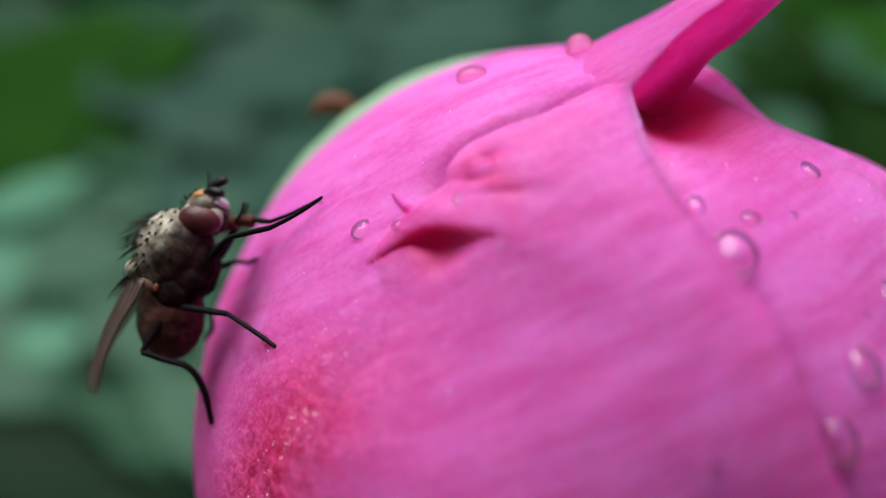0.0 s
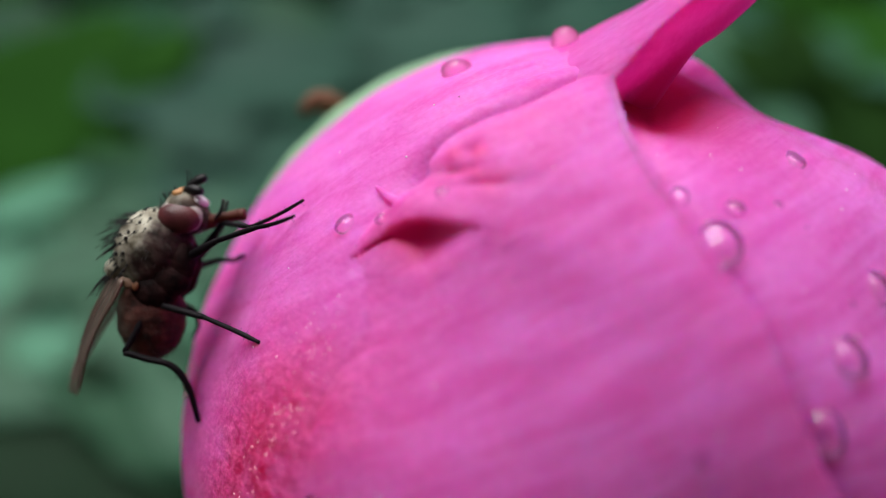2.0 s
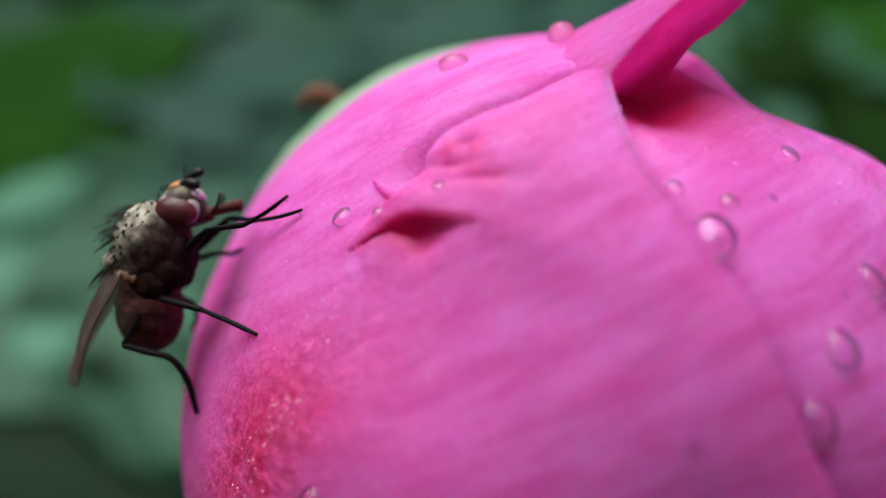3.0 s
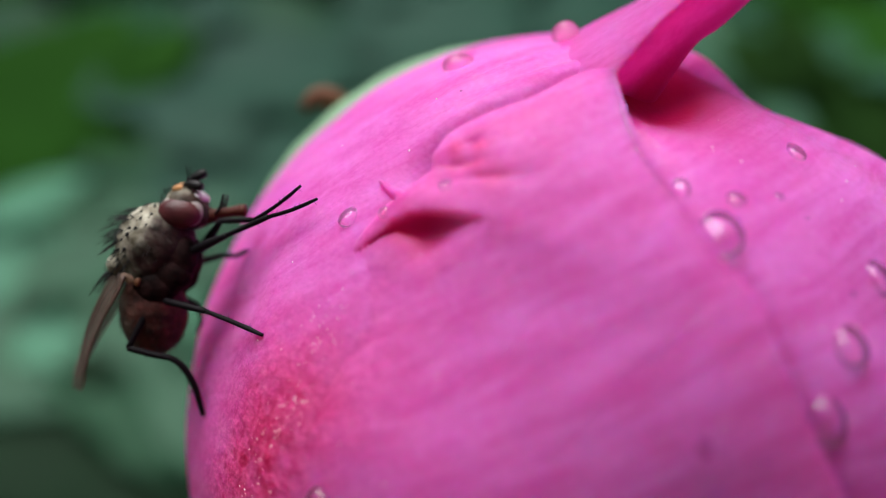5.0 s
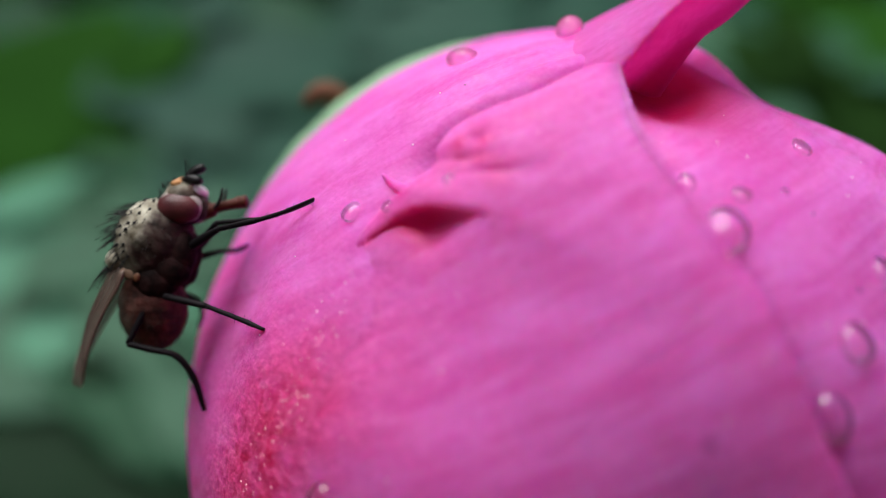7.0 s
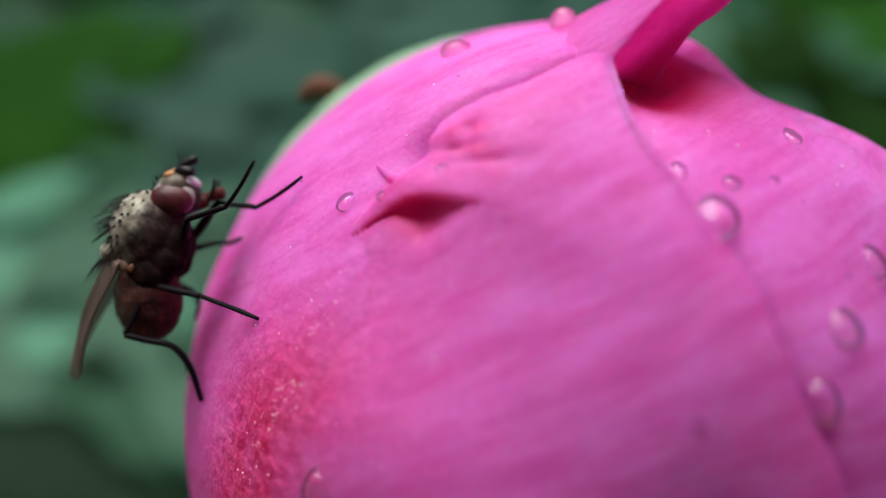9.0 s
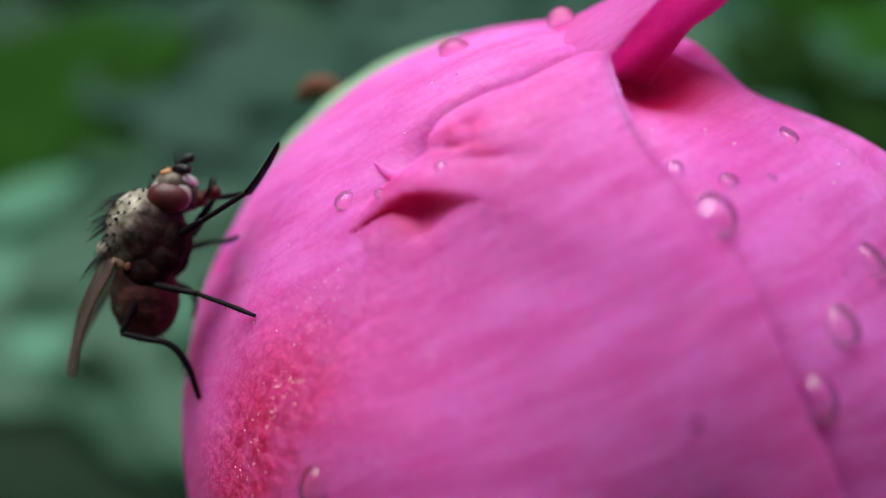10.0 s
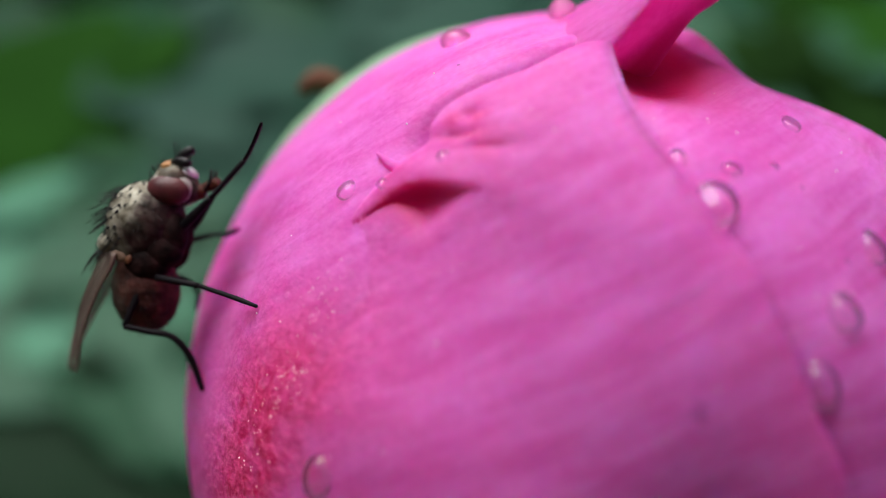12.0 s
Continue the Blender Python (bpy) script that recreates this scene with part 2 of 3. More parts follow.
def petal(name, left, right, nu, nv, lift, seed=0.0, label="", blush_and_shade=None, thick=0.3, deep=None):
    """A petal lofted over the bud between two edges, each a row of (azimuth, elevation, lift)."""
    a, b = spline(left, nu), spline(right, nu)
    grid, tint, dark = [], [], []
    for i in range(nu + 1):
        row, trow, drow = [], [], []
        for j in range(nv + 1):
            u, v = i / nu, j / nv
            az, el, up = a[i] * (1 - v) + b[i] * v
            row.append(on_bud(az, el, up - thick + lift(u, v, az, el) + ripple(az, el, seed=seed)))
            trow.append(blush_and_shade(u, v, az, el) if blush_and_shade else 0.0)
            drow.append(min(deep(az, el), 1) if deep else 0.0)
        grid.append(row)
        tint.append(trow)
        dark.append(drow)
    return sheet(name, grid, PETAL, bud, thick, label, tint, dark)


def hump(az, el, a0, e0, wa, we):
    return math.exp(-((az - a0) / wa) ** 2 - ((el - e0) / we) ** 2)


SLIT = [(-38.5, 25.0), (-37.3, 25.7), (-35.1, 26.6), (-31.4, 28.6), (-29.4, 29.5), (-27.0, 29.9), (-24.5, 29.9), (-21.5, 29.6), (-19.0, 29.3), (-16.0, 28.4)]


def slit(az):
    """The elevation of the slit at an azimuth."""
    for (a0, e0), (a1, e1) in zip(SLIT, SLIT[1:]):
        if az <= a1:
            return e0 + (e1 - e0) * (az - a0) / (a1 - a0)
    return SLIT[-1][1]


def pocket(az, el):
    """The slit that gapes under the puckered lip, and the lip that bulges over it."""
    x = el - slit(az)
    middle = math.exp(-((az + 24.8) / 4.0) ** 2)
    thin = smooth01(-38.5, -36, az) * smooth01(-25, -30, az)
    wide, lip, gape = 0.18 + 1.8 * middle, 0.24 * middle + 0.03 * thin, 0.34 * middle + 0.04 * thin
    if x >= 0:
        return lip * math.exp(-(x / 2.0) ** 2)
    r = -x / wide
    if r < 1:
        return lip - (lip + gape) * (1 - (1 - r) ** 2)
    return -gape * math.exp(-((r - 1) * wide / (0.6 + 1.6 * middle)) ** 2)


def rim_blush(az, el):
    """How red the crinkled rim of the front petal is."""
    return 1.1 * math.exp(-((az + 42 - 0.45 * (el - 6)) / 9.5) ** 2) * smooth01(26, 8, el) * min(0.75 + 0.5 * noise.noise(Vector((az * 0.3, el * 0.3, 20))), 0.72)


def crinkles(az, el):
    return 0.09 * noise.noise(Vector((az * 0.55, el * 0.4, 9))) * math.exp(-((az + 42 - 0.4 * (el - 8)) / 7) ** 2) * smooth01(30, 20, el)


def rest(az, el):
    """Where a drop that falls on the bud from that side comes to rest: the place and the normal, in the bud frame."""
    start = bud.matrix_world @ (compass(az, el) * 30 * MM)
    hit, place, normal, *_ = scene.ray_cast(bpy.context.evaluated_depsgraph_get(), start, (bud.matrix_world.translation - start).normalized())
    back = bud.matrix_world.inverted()
    return (back @ place) / MM, ((back.to_3x3() @ normal).normalized() + compass(az, el)).normalized()


def build_bud():
    bm = bmesh.new()
    for v in ball(bm, (0, 0, 0), (1, 1, 1), None, 96, 64):
        d = v.co.normalized()
        v.co = d * (BUD_R - 1.7 + swell(d)) * MM
    part("inner_petals", bm, PETAL, bud)
    # the petal that wraps the shaded flank and the top
    petal("petal", [(-130, 72, 0.3), (-125, 40, 0.3), (-120, 0, 0.3), (-110, -45, 0.3)], [(6, 72, 0.1), (1, 49, 0.1), (-15, 20, -0.1), (-30, -45, -0.1)], 80, 110,
          lambda u, v, az, el: (0.25 * math.exp(-((el - 47.5 - 0.55 * (az + 16)) / 1.5) ** 2) + 0.16 * math.exp(-((el - 53.5 - 0.62 * (az + 16)) / 1.0) ** 2) - 0.75 * math.exp(-((el - 49 - 0.5 * (az + 2.8)) / 2.2) ** 2)) * smooth01(-33, -25, az) + crinkles(az, el) + pocket(az, el), 3.0, blush_and_shade=lambda u, v, az, el: 0.08 + 0.25 * smooth01(-30, -58, az) * smooth01(38, 12, el) + rim_blush(az, el))
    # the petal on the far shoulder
    # the crimson shade in the hollow under the tip is painted in
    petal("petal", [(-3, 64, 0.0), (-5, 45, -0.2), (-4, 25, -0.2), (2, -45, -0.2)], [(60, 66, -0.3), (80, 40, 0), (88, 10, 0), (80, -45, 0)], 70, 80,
          lambda u, v, az, el: 0.12 * math.sin((az * 0.8 + el * 0.5) * 0.35) - (0.45 + 0.55 * smooth01(21, 14, el)) * math.exp(-((az - 14.8 + 0.40 * el) / 2.4) ** 2) * smooth01(46, 38, el) - 0.45 * math.exp(-((az - 16.2 + 0.40 * el) / 1.2) ** 2) * smooth01(27, 20, el) - 0.38 * hump(az, el, 5, 48, 9, 7), 7.0, blush_and_shade=lambda u, v, az, el: 0.02, deep=lambda az, el: 1.3 * hump(az, el, 7, 51, 13, 9))
    # the furled tip that grows out of the flank and stands up from the crown
    a = spline([(-7.4, -12.2, 12.7), (-4.4, -10.6, 15.4), (-0.73, -8.72, 17.92), (2.72, -8.22, 19.74), (6.5, -7.22, 22.46)], 66)
    b = spline([(-6.2, -14.0, 11.2), (-3.4, -13.2, 13.0), (-0.74, -13.52, 14.76), (1.25, -13.9, 16.9), (4.6, -13.3, 19.2)], 66)
    c = spline([(-2.6, -14.0, 10.6), (-0.6, -12.0, 11.5), (2.6, -11.2, 15.9), (4.7, -10.8, 17.7), (8.0, -10.2, 20.7)], 66)
    bpy.context.view_layer.update()
    grid = []
    for i in range(67):
        dip, swing = np.array((-0.25, 0.5, -0.1)), np.array((-0.2, -0.5, 0.3)) * smooth01(20, 36, i)
        row = spline([tuple(a[i]), tuple(0.5 * (a[i] + b[i]) + swing), tuple(b[i]), tuple(0.5 * (b[i] + c[i]) + dip), tuple(c[i])], 40)
        line = []
        for j, q in enumerate(row):
            q = Vector(q + np.array((0, 0.1, 0.1)) * noise.noise(Vector((i * 0.12, j * 0.1, 2))))
            d = q.normalized()
            ground = rest(math.degrees(math.atan2(d.x, -d.y)), math.degrees(math.asin(d.z)))[0].length
            free = smooth01(6, 34, i)
            line.append(d * (q.length * free + (ground - 0.4 + 0.4 * smooth01(0, 22, i)) * (1 - free)))
        grid.append(line)
    # crimson shade is painted on the tip's underside and along its rim
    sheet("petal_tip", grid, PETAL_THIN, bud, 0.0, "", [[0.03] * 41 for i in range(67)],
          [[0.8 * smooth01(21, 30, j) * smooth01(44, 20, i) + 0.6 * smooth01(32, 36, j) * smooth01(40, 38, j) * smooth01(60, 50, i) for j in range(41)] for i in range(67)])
    # the broad front petal with its free edge
    left = [(-3.9, 46.1, 1.5), (-7.5, 44.9, 1.4), (-11.9, 42.9, 1.2), (-15.3, 41.3, 1.1), (-20.0, 39.6, 1.1), (-23.7, 37.7, 1.1), (-25.2, 35.9, 1.0), (-25.4, 33.9, 0.9), (-28.2, 32.2, 0.75),
            (-31.0, 31.0, 0.45), (-35.6, 26.8, -0.05), (-36.9, 22.0, -0.2), (-38.9, 16.0, -0.25), (-42.3, 8.7, -0.25), (-48, 0, -0.3), (-58, -30, -0.3)]
    right = [(-3.6, 46.2, 1.5), (-2.9, 43.0, 1.3), (-2.2, 38.2, 1.1), (-0.1, 33.0, 1.0), (2.4, 29.4, 0.95), (4.3, 25.0, 0.9), (7.1, 20.8, 0.85), (8.4, 16.9, 0.8), (10.0, 12.8, 0.75), (11.7, 9.0, 0.7), (16.5, -2, 0.6), (21, -30, 0.4)]

    def front(u, v, az, el):
        dimples = -0.16 * hump(az, el, -20.2, 36.6, 1.7, 1.0) - 0.2 * hump(az, el, -21.6, 34.6, 2.8, 0.8) - 0.15 * hump(az, el, -18, 33, 3, 0.8)
        crinkle = crinkles(az, el)
        streak = 0.013 * noise.noise(Vector((az * 0.12 + el * 0.05, el * 0.55 - az * 0.26, 4))) + 0.012 * noise.noise(Vector((az * 0.2, el * 1.3 - az * 0.7, 6)))
        return 0.2 * math.sin(math.pi * v) * smooth01(0, 0.2, u) + pocket(az, el) + dimples + crinkle + streak + 0.12 * smooth01(0.95, 1, v) * smooth01(18, 30, el)

    # painted in: the slit's crimson shade and its fade below; dimples are reddened
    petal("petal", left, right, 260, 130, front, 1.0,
          blush_and_shade=lambda u, v, az, el: 0.04 + 0.14 * smooth01(8, -30, az) + rim_blush(az, el) + 0.3 * hump(az, el, -27, 28.0, 6, 3.2) + 0.55 * hump(az, el, -19.2, 36.2, 1.2, 0.7) + 0.6 * hump(az, el, -21.0, 34.4, 2.6, 0.6) + 0.4 * hump(az, el, -22.6, 36.3, 0.8, 0.7) + 0.35 * hump(az, el, -17.5, 33.0, 2.0, 1.6),
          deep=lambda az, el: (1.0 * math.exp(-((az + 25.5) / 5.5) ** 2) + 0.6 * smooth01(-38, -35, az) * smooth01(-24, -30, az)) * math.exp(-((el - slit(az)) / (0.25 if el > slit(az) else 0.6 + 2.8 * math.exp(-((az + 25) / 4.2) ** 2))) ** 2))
    # the little curled lobe that stands off the left end of the lip
    bm = bmesh.new()
    tube(bm, [tuple(on_bud(az, el, up)) for az, el, up in ((-26.0, 32.0, -0.1), (-28.0, 32.2, -0.02), (-29.8, 32.7, 0.05), (-32.0, 33.6, 0.12), (-34.0, 34.7, 0.25))], [0.34, 0.36, 0.28, 0.17, 0.06], 20, 12)
    part("petal_lobe", bm, PETAL_THIN, bud)


def build_sepals():
    """The green sepal that hugs the far side and its withered tip, and the stem."""
    toward = Vector((-0.17, -0.96, 0.216)).normalized()
    across = Vector((-0.572, 0, 0.82))
    across = (across - toward * across.dot(toward)).normalized()
    along = toward.cross(across).normalized()
    grid = []
    for i in range(31):
        row = []
        for j in range(17):
            s, w = (i / 30 * 2 - 1) * 32 - 3, j / 16
            th = radians(62.5 + 60 * w)
            d = toward * math.cos(th) + across * math.sin(th)
            d = (d * math.cos(radians(s)) + along * math.sin(radians(s)) * (0.6 + 0.4 * math.cos(radians(s)))).normalized()
            lift = -0.1 + 1.2 * math.cos(radians(s) * 2.4) * smooth01(0, 0.17, w) + 0.1 * noise.noise(Vector((s * 0.2, w * 3, 0)))
            row.append(d * (BUD_R + swell(d) + max(lift, -0.1)))
        grid.append(row)
    sheet("sepal", grid, SEPAL, bud, 0.4, "green leathery sepal")
    bm = bmesh.new()
    tube(bm, [(-14.6, 2.4, 16.7), (-13.6, 2.2, 17.3), (-12.6, 2.6, 17.0), (-11.9, 3.2, 16.2)], [0.25, 0.6, 0.65, 0.4], 12, 12)
    part("sepal_tip", bm, WITHERED, bud, "withered brown sepal tip")
    bm = bmesh.new()
    base = Vector((-0.1, 0.9, -0.85)).normalized() * 17
    tube(bm, [tuple(base), (-2, 30, -25), (-3, 60, -80), (-4, 150, -300), (-5, 200, -420)], [4.5, 3.2, 3, 3, 3.5], 30, 14)
    part("stem", bm, STEM, bud)


# drops: azimuth, elevation, radius across (mm), height to radius, stretch down the slope
DROPS = [
    (-31.4, 54.2, 0.66, 0.62, 1.0), (-12.3, 46.6, 0.26, 0.7, 1.0), (-37.4, 30.6, 0.40, 0.6, 1.1), (-31.0, 30.4, 0.22, 0.6, 1.0),
    (6.6, 28.4, 0.74, 0.55, 1.16), (9.2, 31.9, 0.34, 0.5, 0.9), (22.0, 38.6, 0.34, 0.45, 1.3), (3.6, 33.9, 0.32, 0.45, 1.3), (17.4, 17.0, 0.58, 0.55, 1.15),
    (14.4, 10.6, 0.62, 0.55, 1.25), (1.6, 9.1, 0.24, 0.25, 1.4), (15.1, 32.4, 0.16, 0.5, 1.0), (17.5, 29.8, 0.07, 0.6, 1.0), (24.8, 23.4, 0.5, 0.55, 1.3),
    (-34.4, 1.2, 0.6, 0.65, 1.2), (19.6, 21.8, 0.1, 0.5, 1.0), (-23.0, 32.2, 0.22, 0.6, 1.0), (-17.8, 27.6, 0.07, 0.5, 1.0), (-26.0, 46.5, 0.05, 0.6, 1.0), (-17.0, 42.2, 0.05, 0.6, 1.0),
    (-2.0, 40.6, 0.14, 0.5, 1.3),
]


def drop_mesh(bm, at, n, r, squash, stretch, seg=24, rings=14):
    """A beaded drop that rests at a point of a petal, in the bud frame (mm)."""
    down = Vector((0, 0, -1))
    down = (down - n * down.dot(n)).normalized()
    side = n.cross(down)
    for v in bmesh.ops.create_uvsphere(bm, u_segments=seg, v_segments=rings, radius=1)["verts"]:
        x, y, z = v.co
        narrow = 1 - 0.12 * (1 - y) * 0.5
        high = (z + 0.1) * squash + (0.38 * squash * y if z > 0 else 0)
        v.co = (at + side * x * r * narrow + down * y * r * stretch + n * r * high) * MM


def build_drops():
    bpy.context.view_layer.update()
    spots = [rest(d[0], d[1]) for d in DROPS]
    crown = (0, 0, 0.62, 0.95, 1.0)  # the bead on the rim of the furled tip
    for d, (at, n) in zip(DROPS + [crown], spots + [(Vector((-1.56, -8.9, 17.45)), Vector((-0.1, -0.45, 0.89)).normalized())]):
        bm = bmesh.new()
        drop_mesh(bm, at, n, *d[2:])
        ob = part("water_drop", bm, WATER_BEAD if d is crown or d is DROPS[0] else WATER, None)
        ob.matrix_world = bud.matrix_world
        tagged(ob, "clear rain drop beaded on a pink petal", "drop", "drops on the bud")
    # fine dew along the crinkled rim
    rng = random.Random(11)
    beads = []
    for _ in range(150):
        el = rng.triangular(-2, 23, 11)
        az = (-38.0 - 0.6 * max(15 - el, 0)) + 1.3 + rng.gauss(0, 1.5)
        beads.append((az, el, rng.choice((0.010, 0.012, 0.014, 0.018, 0.022, 0.03))))
    for _ in range(40):
        beads.append((rng.uniform(-48, 34), rng.uniform(0, 46), rng.uniform(0.015, 0.04)))
    spots = [(*rest(az, el), r) for az, el, r in beads]
    bm = bmesh.new()
    for at, n, r in spots:
        ball(bm, tuple(at + n * r * 0.4), (r, r, r), None, 8, 6)
    dew = part("dew", bm, DEW, None)
    dew.matrix_world = bud.matrix_world
    tagged(dew, "fine dew droplets scattered over pink petals", "dew", kind="stuff")


# ---- the fly ----
# fly frame: origin in the thorax, x right, y ahead, z up of the first view, mm
FLY_AT = BUD_AT + (pose(0, 0, 0, TILT) @ (Vector((-18.19, -9.67, 9.09)) * MM))
FLY_BASE = Matrix.Translation(FLY_AT) @ pose(0, 0, 0, TILT)
fly = tagged(new("fly"), "grey bristly fly with dark red eyes cleaning its front legs", "insect")
fly.matrix_world = FLY_BASE

# seconds, right, up (mm), lean (degrees)
BODY_ROWS = [
    (0, 0, 0, 0), (0.5, -0.055, -0.014, -0.05), (1, -0.110, -0.026, 0.05), (1.5, -0.139, -0.030, 0.08), (2, -0.210, -0.055, 0.18), (2.5, -0.244, -0.051, 0.35),
    (3, -0.263, -0.052, 0.46), (5, -0.330, -0.090, 0.80), (5.5, -0.320, -0.130, 1.25), (6, -0.335, -0.145, 1.34), (6.5, -0.360, -0.135, 1.42), (7, -0.426, -0.132, 1.5),
    (9, -0.545, -0.118, 2.13), (9.5, -0.560, -0.133, 2.45), (10, -0.606, -0.133, 2.29), (10.5, -0.665, -0.142, 2.25), (11, -0.664, -0.150, 2.38), (11.5, -0.655, -0.145, 2.37), (12, -0.687, -0.160, 2.37),
]


def body_pose(x, z, lean):
    return pose(x * MM, 0, z * MM, 0, -lean, 0)


def build_fly():
    axis = Euler((0, radians(18), 0)).to_matrix()

    def shaded(name, bm, pale, mat=CUTICLE, label=""):
        ob = part(name, bm, mat, fly, label)
        layer = ob.data.attributes.new("pale", "FLOAT", "POINT")
        layer.data.foreach_set("value", [pale(v.co / MM) for v in ob.data.vertices])
        return ob

    def lumpy(vs, size, freq, seed=0.0):
        for v in vs:
            c = v.co / MM
            v.co += v.co.normalized() * size * noise.noise(c * freq + Vector((seed, 0, 0))) * MM

    back = Vector((-0.85, 0, 0.52))

    def dusting(c):
        patch = c.dot(back) + 0.55 * noise.noise(c * 1.5 + Vector((3, 1, 0))) + 0.3 * noise.noise(c * 4)
        hollow = math.exp(-((c.x + 0.45) / 0.35) ** 2 - ((c.z + 0.25) / 0.5) ** 2) * smooth01(0, -0.6, c.y)  # bare patch above the wing root
        return min(max(0.92 * smooth01(-0.5, 0.55, patch) - 0.75 * hollow + 0.1 * smooth01(0.2, 0.5, noise.noise(c * 3)), 0), 1)

    bm = bmesh.new()
    vs = ball(bm, (0.12, 0, 0.02), (1.55, 1.3, 1.7), axis, 56, 40)
    for v in vs:  # the suture across the back and the shoulder knobs
        c = v.co / MM
        along = c.dot(Vector((0.52, 0, 0.85)))
        v.co -= v.co.normalized() * 0.06 * math.exp(-((along + 0.1) / 0.1) ** 2) * smooth01(0.2, 0.9, c.dot(back)) * MM
        v.co += v.co.normalized() * 0.12 * math.exp(-(((c.x - 0.55) / 0.3) ** 2 + ((c.z - 0.85) / 0.3) ** 2)) * smooth01(0, -0.7, c.y) * MM
    lumpy(vs, 0.08, 2.2)
    lumpy(vs, 0.03, 6.0, 5.0)
    shaded("thorax", bm, dusting)
    bm = bmesh.new()
    lumpy(ball(bm, (-1.33, 0, -0.72), (0.5, 0.75, 0.46), axis), 0.04, 3)
    shaded("scutellum", bm, lambda c: 0.95)
    for s in (-1, 1):
        for at, axes in (((1.3, 0.35, -0.45), (0.6, 0.6, 0.9)), ((0.85, 0.42, -1.15), (0.85, 0.62, 0.8)), ((0.25, 0.42, -1.6), (0.95, 0.64, 0.8))):
            bm = bmesh.new()
            lumpy(ball(bm, (at[0], at[1] * s, at[2]), axes, None, 24, 16), 0.06, 2.4, at[2])
            shaded("coxa", bm, lambda c: 0.0, CUTICLE_BARE)
        bm = bmesh.new()
        lumpy(ball(bm, (-0.62, 1.0 * s, -1.28), (0.34, 0.1, 0.17), Euler((0, radians(35), 0)).to_matrix(), 20, 14), 0.05, 4)
        part("calypter", bm, CALYPTER, fly, "pale amber flap at the wing base")
        bm = bmesh.new()
        ball(bm, (-0.28, 1.02 * s, -1.42), (0.12, 0.08, 0.18), axis, 16, 12)
        part("halter", bm, HALTER, fly, "amber knob below the wing base")
        bm = bmesh.new()
        ball(bm, (1.37, 0.52 * s, 1.32), (0.89, 0.51, 0.665), Euler((0, radians(8), 0)).to_matrix(), 28, 18)
        part("orbit", bm, DUST, fly, "silvery grey rim round the eye")
    # abdomen: ringed, its tip bent away towards the petal
    bm = bmesh.new()
    bend = Euler((radians(14), radians(6), 0)).to_matrix()
    for v in ball(bm, (0, 0, 0), (1, 1, 1), None, 48, 40):
        z = v.co.z / MM
        ring = 1 - 0.035 * sum(math.exp(-((z - q) / 0.05) ** 2) for q in (0.45, 0.0, -0.42, -0.75))
        v.co = (bend @ Vector((v.co.x * 1.36 * ring, v.co.y * 1.2 * ring, v.co.z * (1.75 if z < 0 else 1.95)))) + Vector((-0.17, 0.35, -2.75)) * MM
    shaded("abdomen", bm, lambda c: 0.22 * smooth01(-0.3, -1.4, c.x + 0.3 * noise.noise(c * 2)), CUTICLE_DARK)
    bm = bmesh.new()
    ball(bm, (1.42, 0, 1.5), (0.85, 1.0, 0.92), Euler((0, radians(-25), 0)).to_matrix(), 32, 22)
    shaded("head", bm, lambda c: (0.55 + 0.4 * noise.noise(c * 3)) * smooth01(1.25, 1.9, c.z - 0.15 * c.x) + 0.25 * smooth01(1.8, 2.2, c.x))
    bm = bmesh.new()
    ball(bm, (0.75, 0, 0.95), (0.55, 0.55, 0.6), Euler((0, radians(40), 0)).to_matrix(), 20, 14)
    shaded("neck", bm, lambda c: 0.25)
    for s in (-1, 1):
        bm = bmesh.new()
        ball(bm, (1.33, 0.62 * s, 1.26), (0.86, 0.56, 0.61), Euler((0, radians(8), 0)).to_matrix(), 40, 28)
        part("eye", bm, EYE_RED, fly, "dark maroon compound eye")
        bm = bmesh.new()
        tube(bm, [(1.38, 0.12 * s - 0.2, 2.36), (1.74, 0.2 * s - 0.3, 2.53 + 0.13 * s), (2.08, 0.25 * s - 0.35, 2.57 + 0.26 * s), (2.26, 0.28 * s - 0.35, 2.58 + 0.32 * s)], [0.08, 0.17, 0.2, 0.12], 12, 12)
        antenna = part("antenna", bm, BLACK, fly, "black clubbed antenna")
        bm = bmesh.new()
        tube(bm, [(1.6, 0.15 * s - 0.3, 2.5), (1.62, 0.2 * s - 0.3, 2.85), (1.6, 0.25 * s - 0.3, 3.2)], [0.036, 0.026, 0.012], 8, 6)
        part("arista", bm, BLACK, antenna)
        bm = bmesh.new()
        tube(bm, [(2.6, 0.2 * s, 1.2), (2.86, 0.26 * s, 1.55), (2.98, 0.3 * s, 2.0)], [0.06, 0.07, 0.055], 8, 8)
        part("palp", bm, BLACK, fly)
        bm = bmesh.new()
        lumpy(ball(bm, (1.95, 0.3 * s, 1.25), (0.42, 0.4, 0.5), Euler((0, radians(-15), 0)).to_matrix(), 24, 16), 0.03, 3)
        shaded("cheek", bm, lambda c: 0.12)
    bm = bmesh.new()
    ball(bm, (1.97, 0, 1.92), (0.34, 0.6, 0.24), Euler((0, radians(35), 0)).to_matrix())
    part("face", bm, SILVER, fly, "silvery white face")
    bm = bmesh.new()
    for y in (-0.62, -0.44, -0.26, -0.08):
        ball(bm, (1.30 + 0.1 * y, y, 2.40 - 0.28 * abs(y)), (0.2, 0.07, 0.13), None, 12, 8)
    part("brow", bm, AMBER, fly, "amber stripes between the eyes")
    bm = bmesh.new()
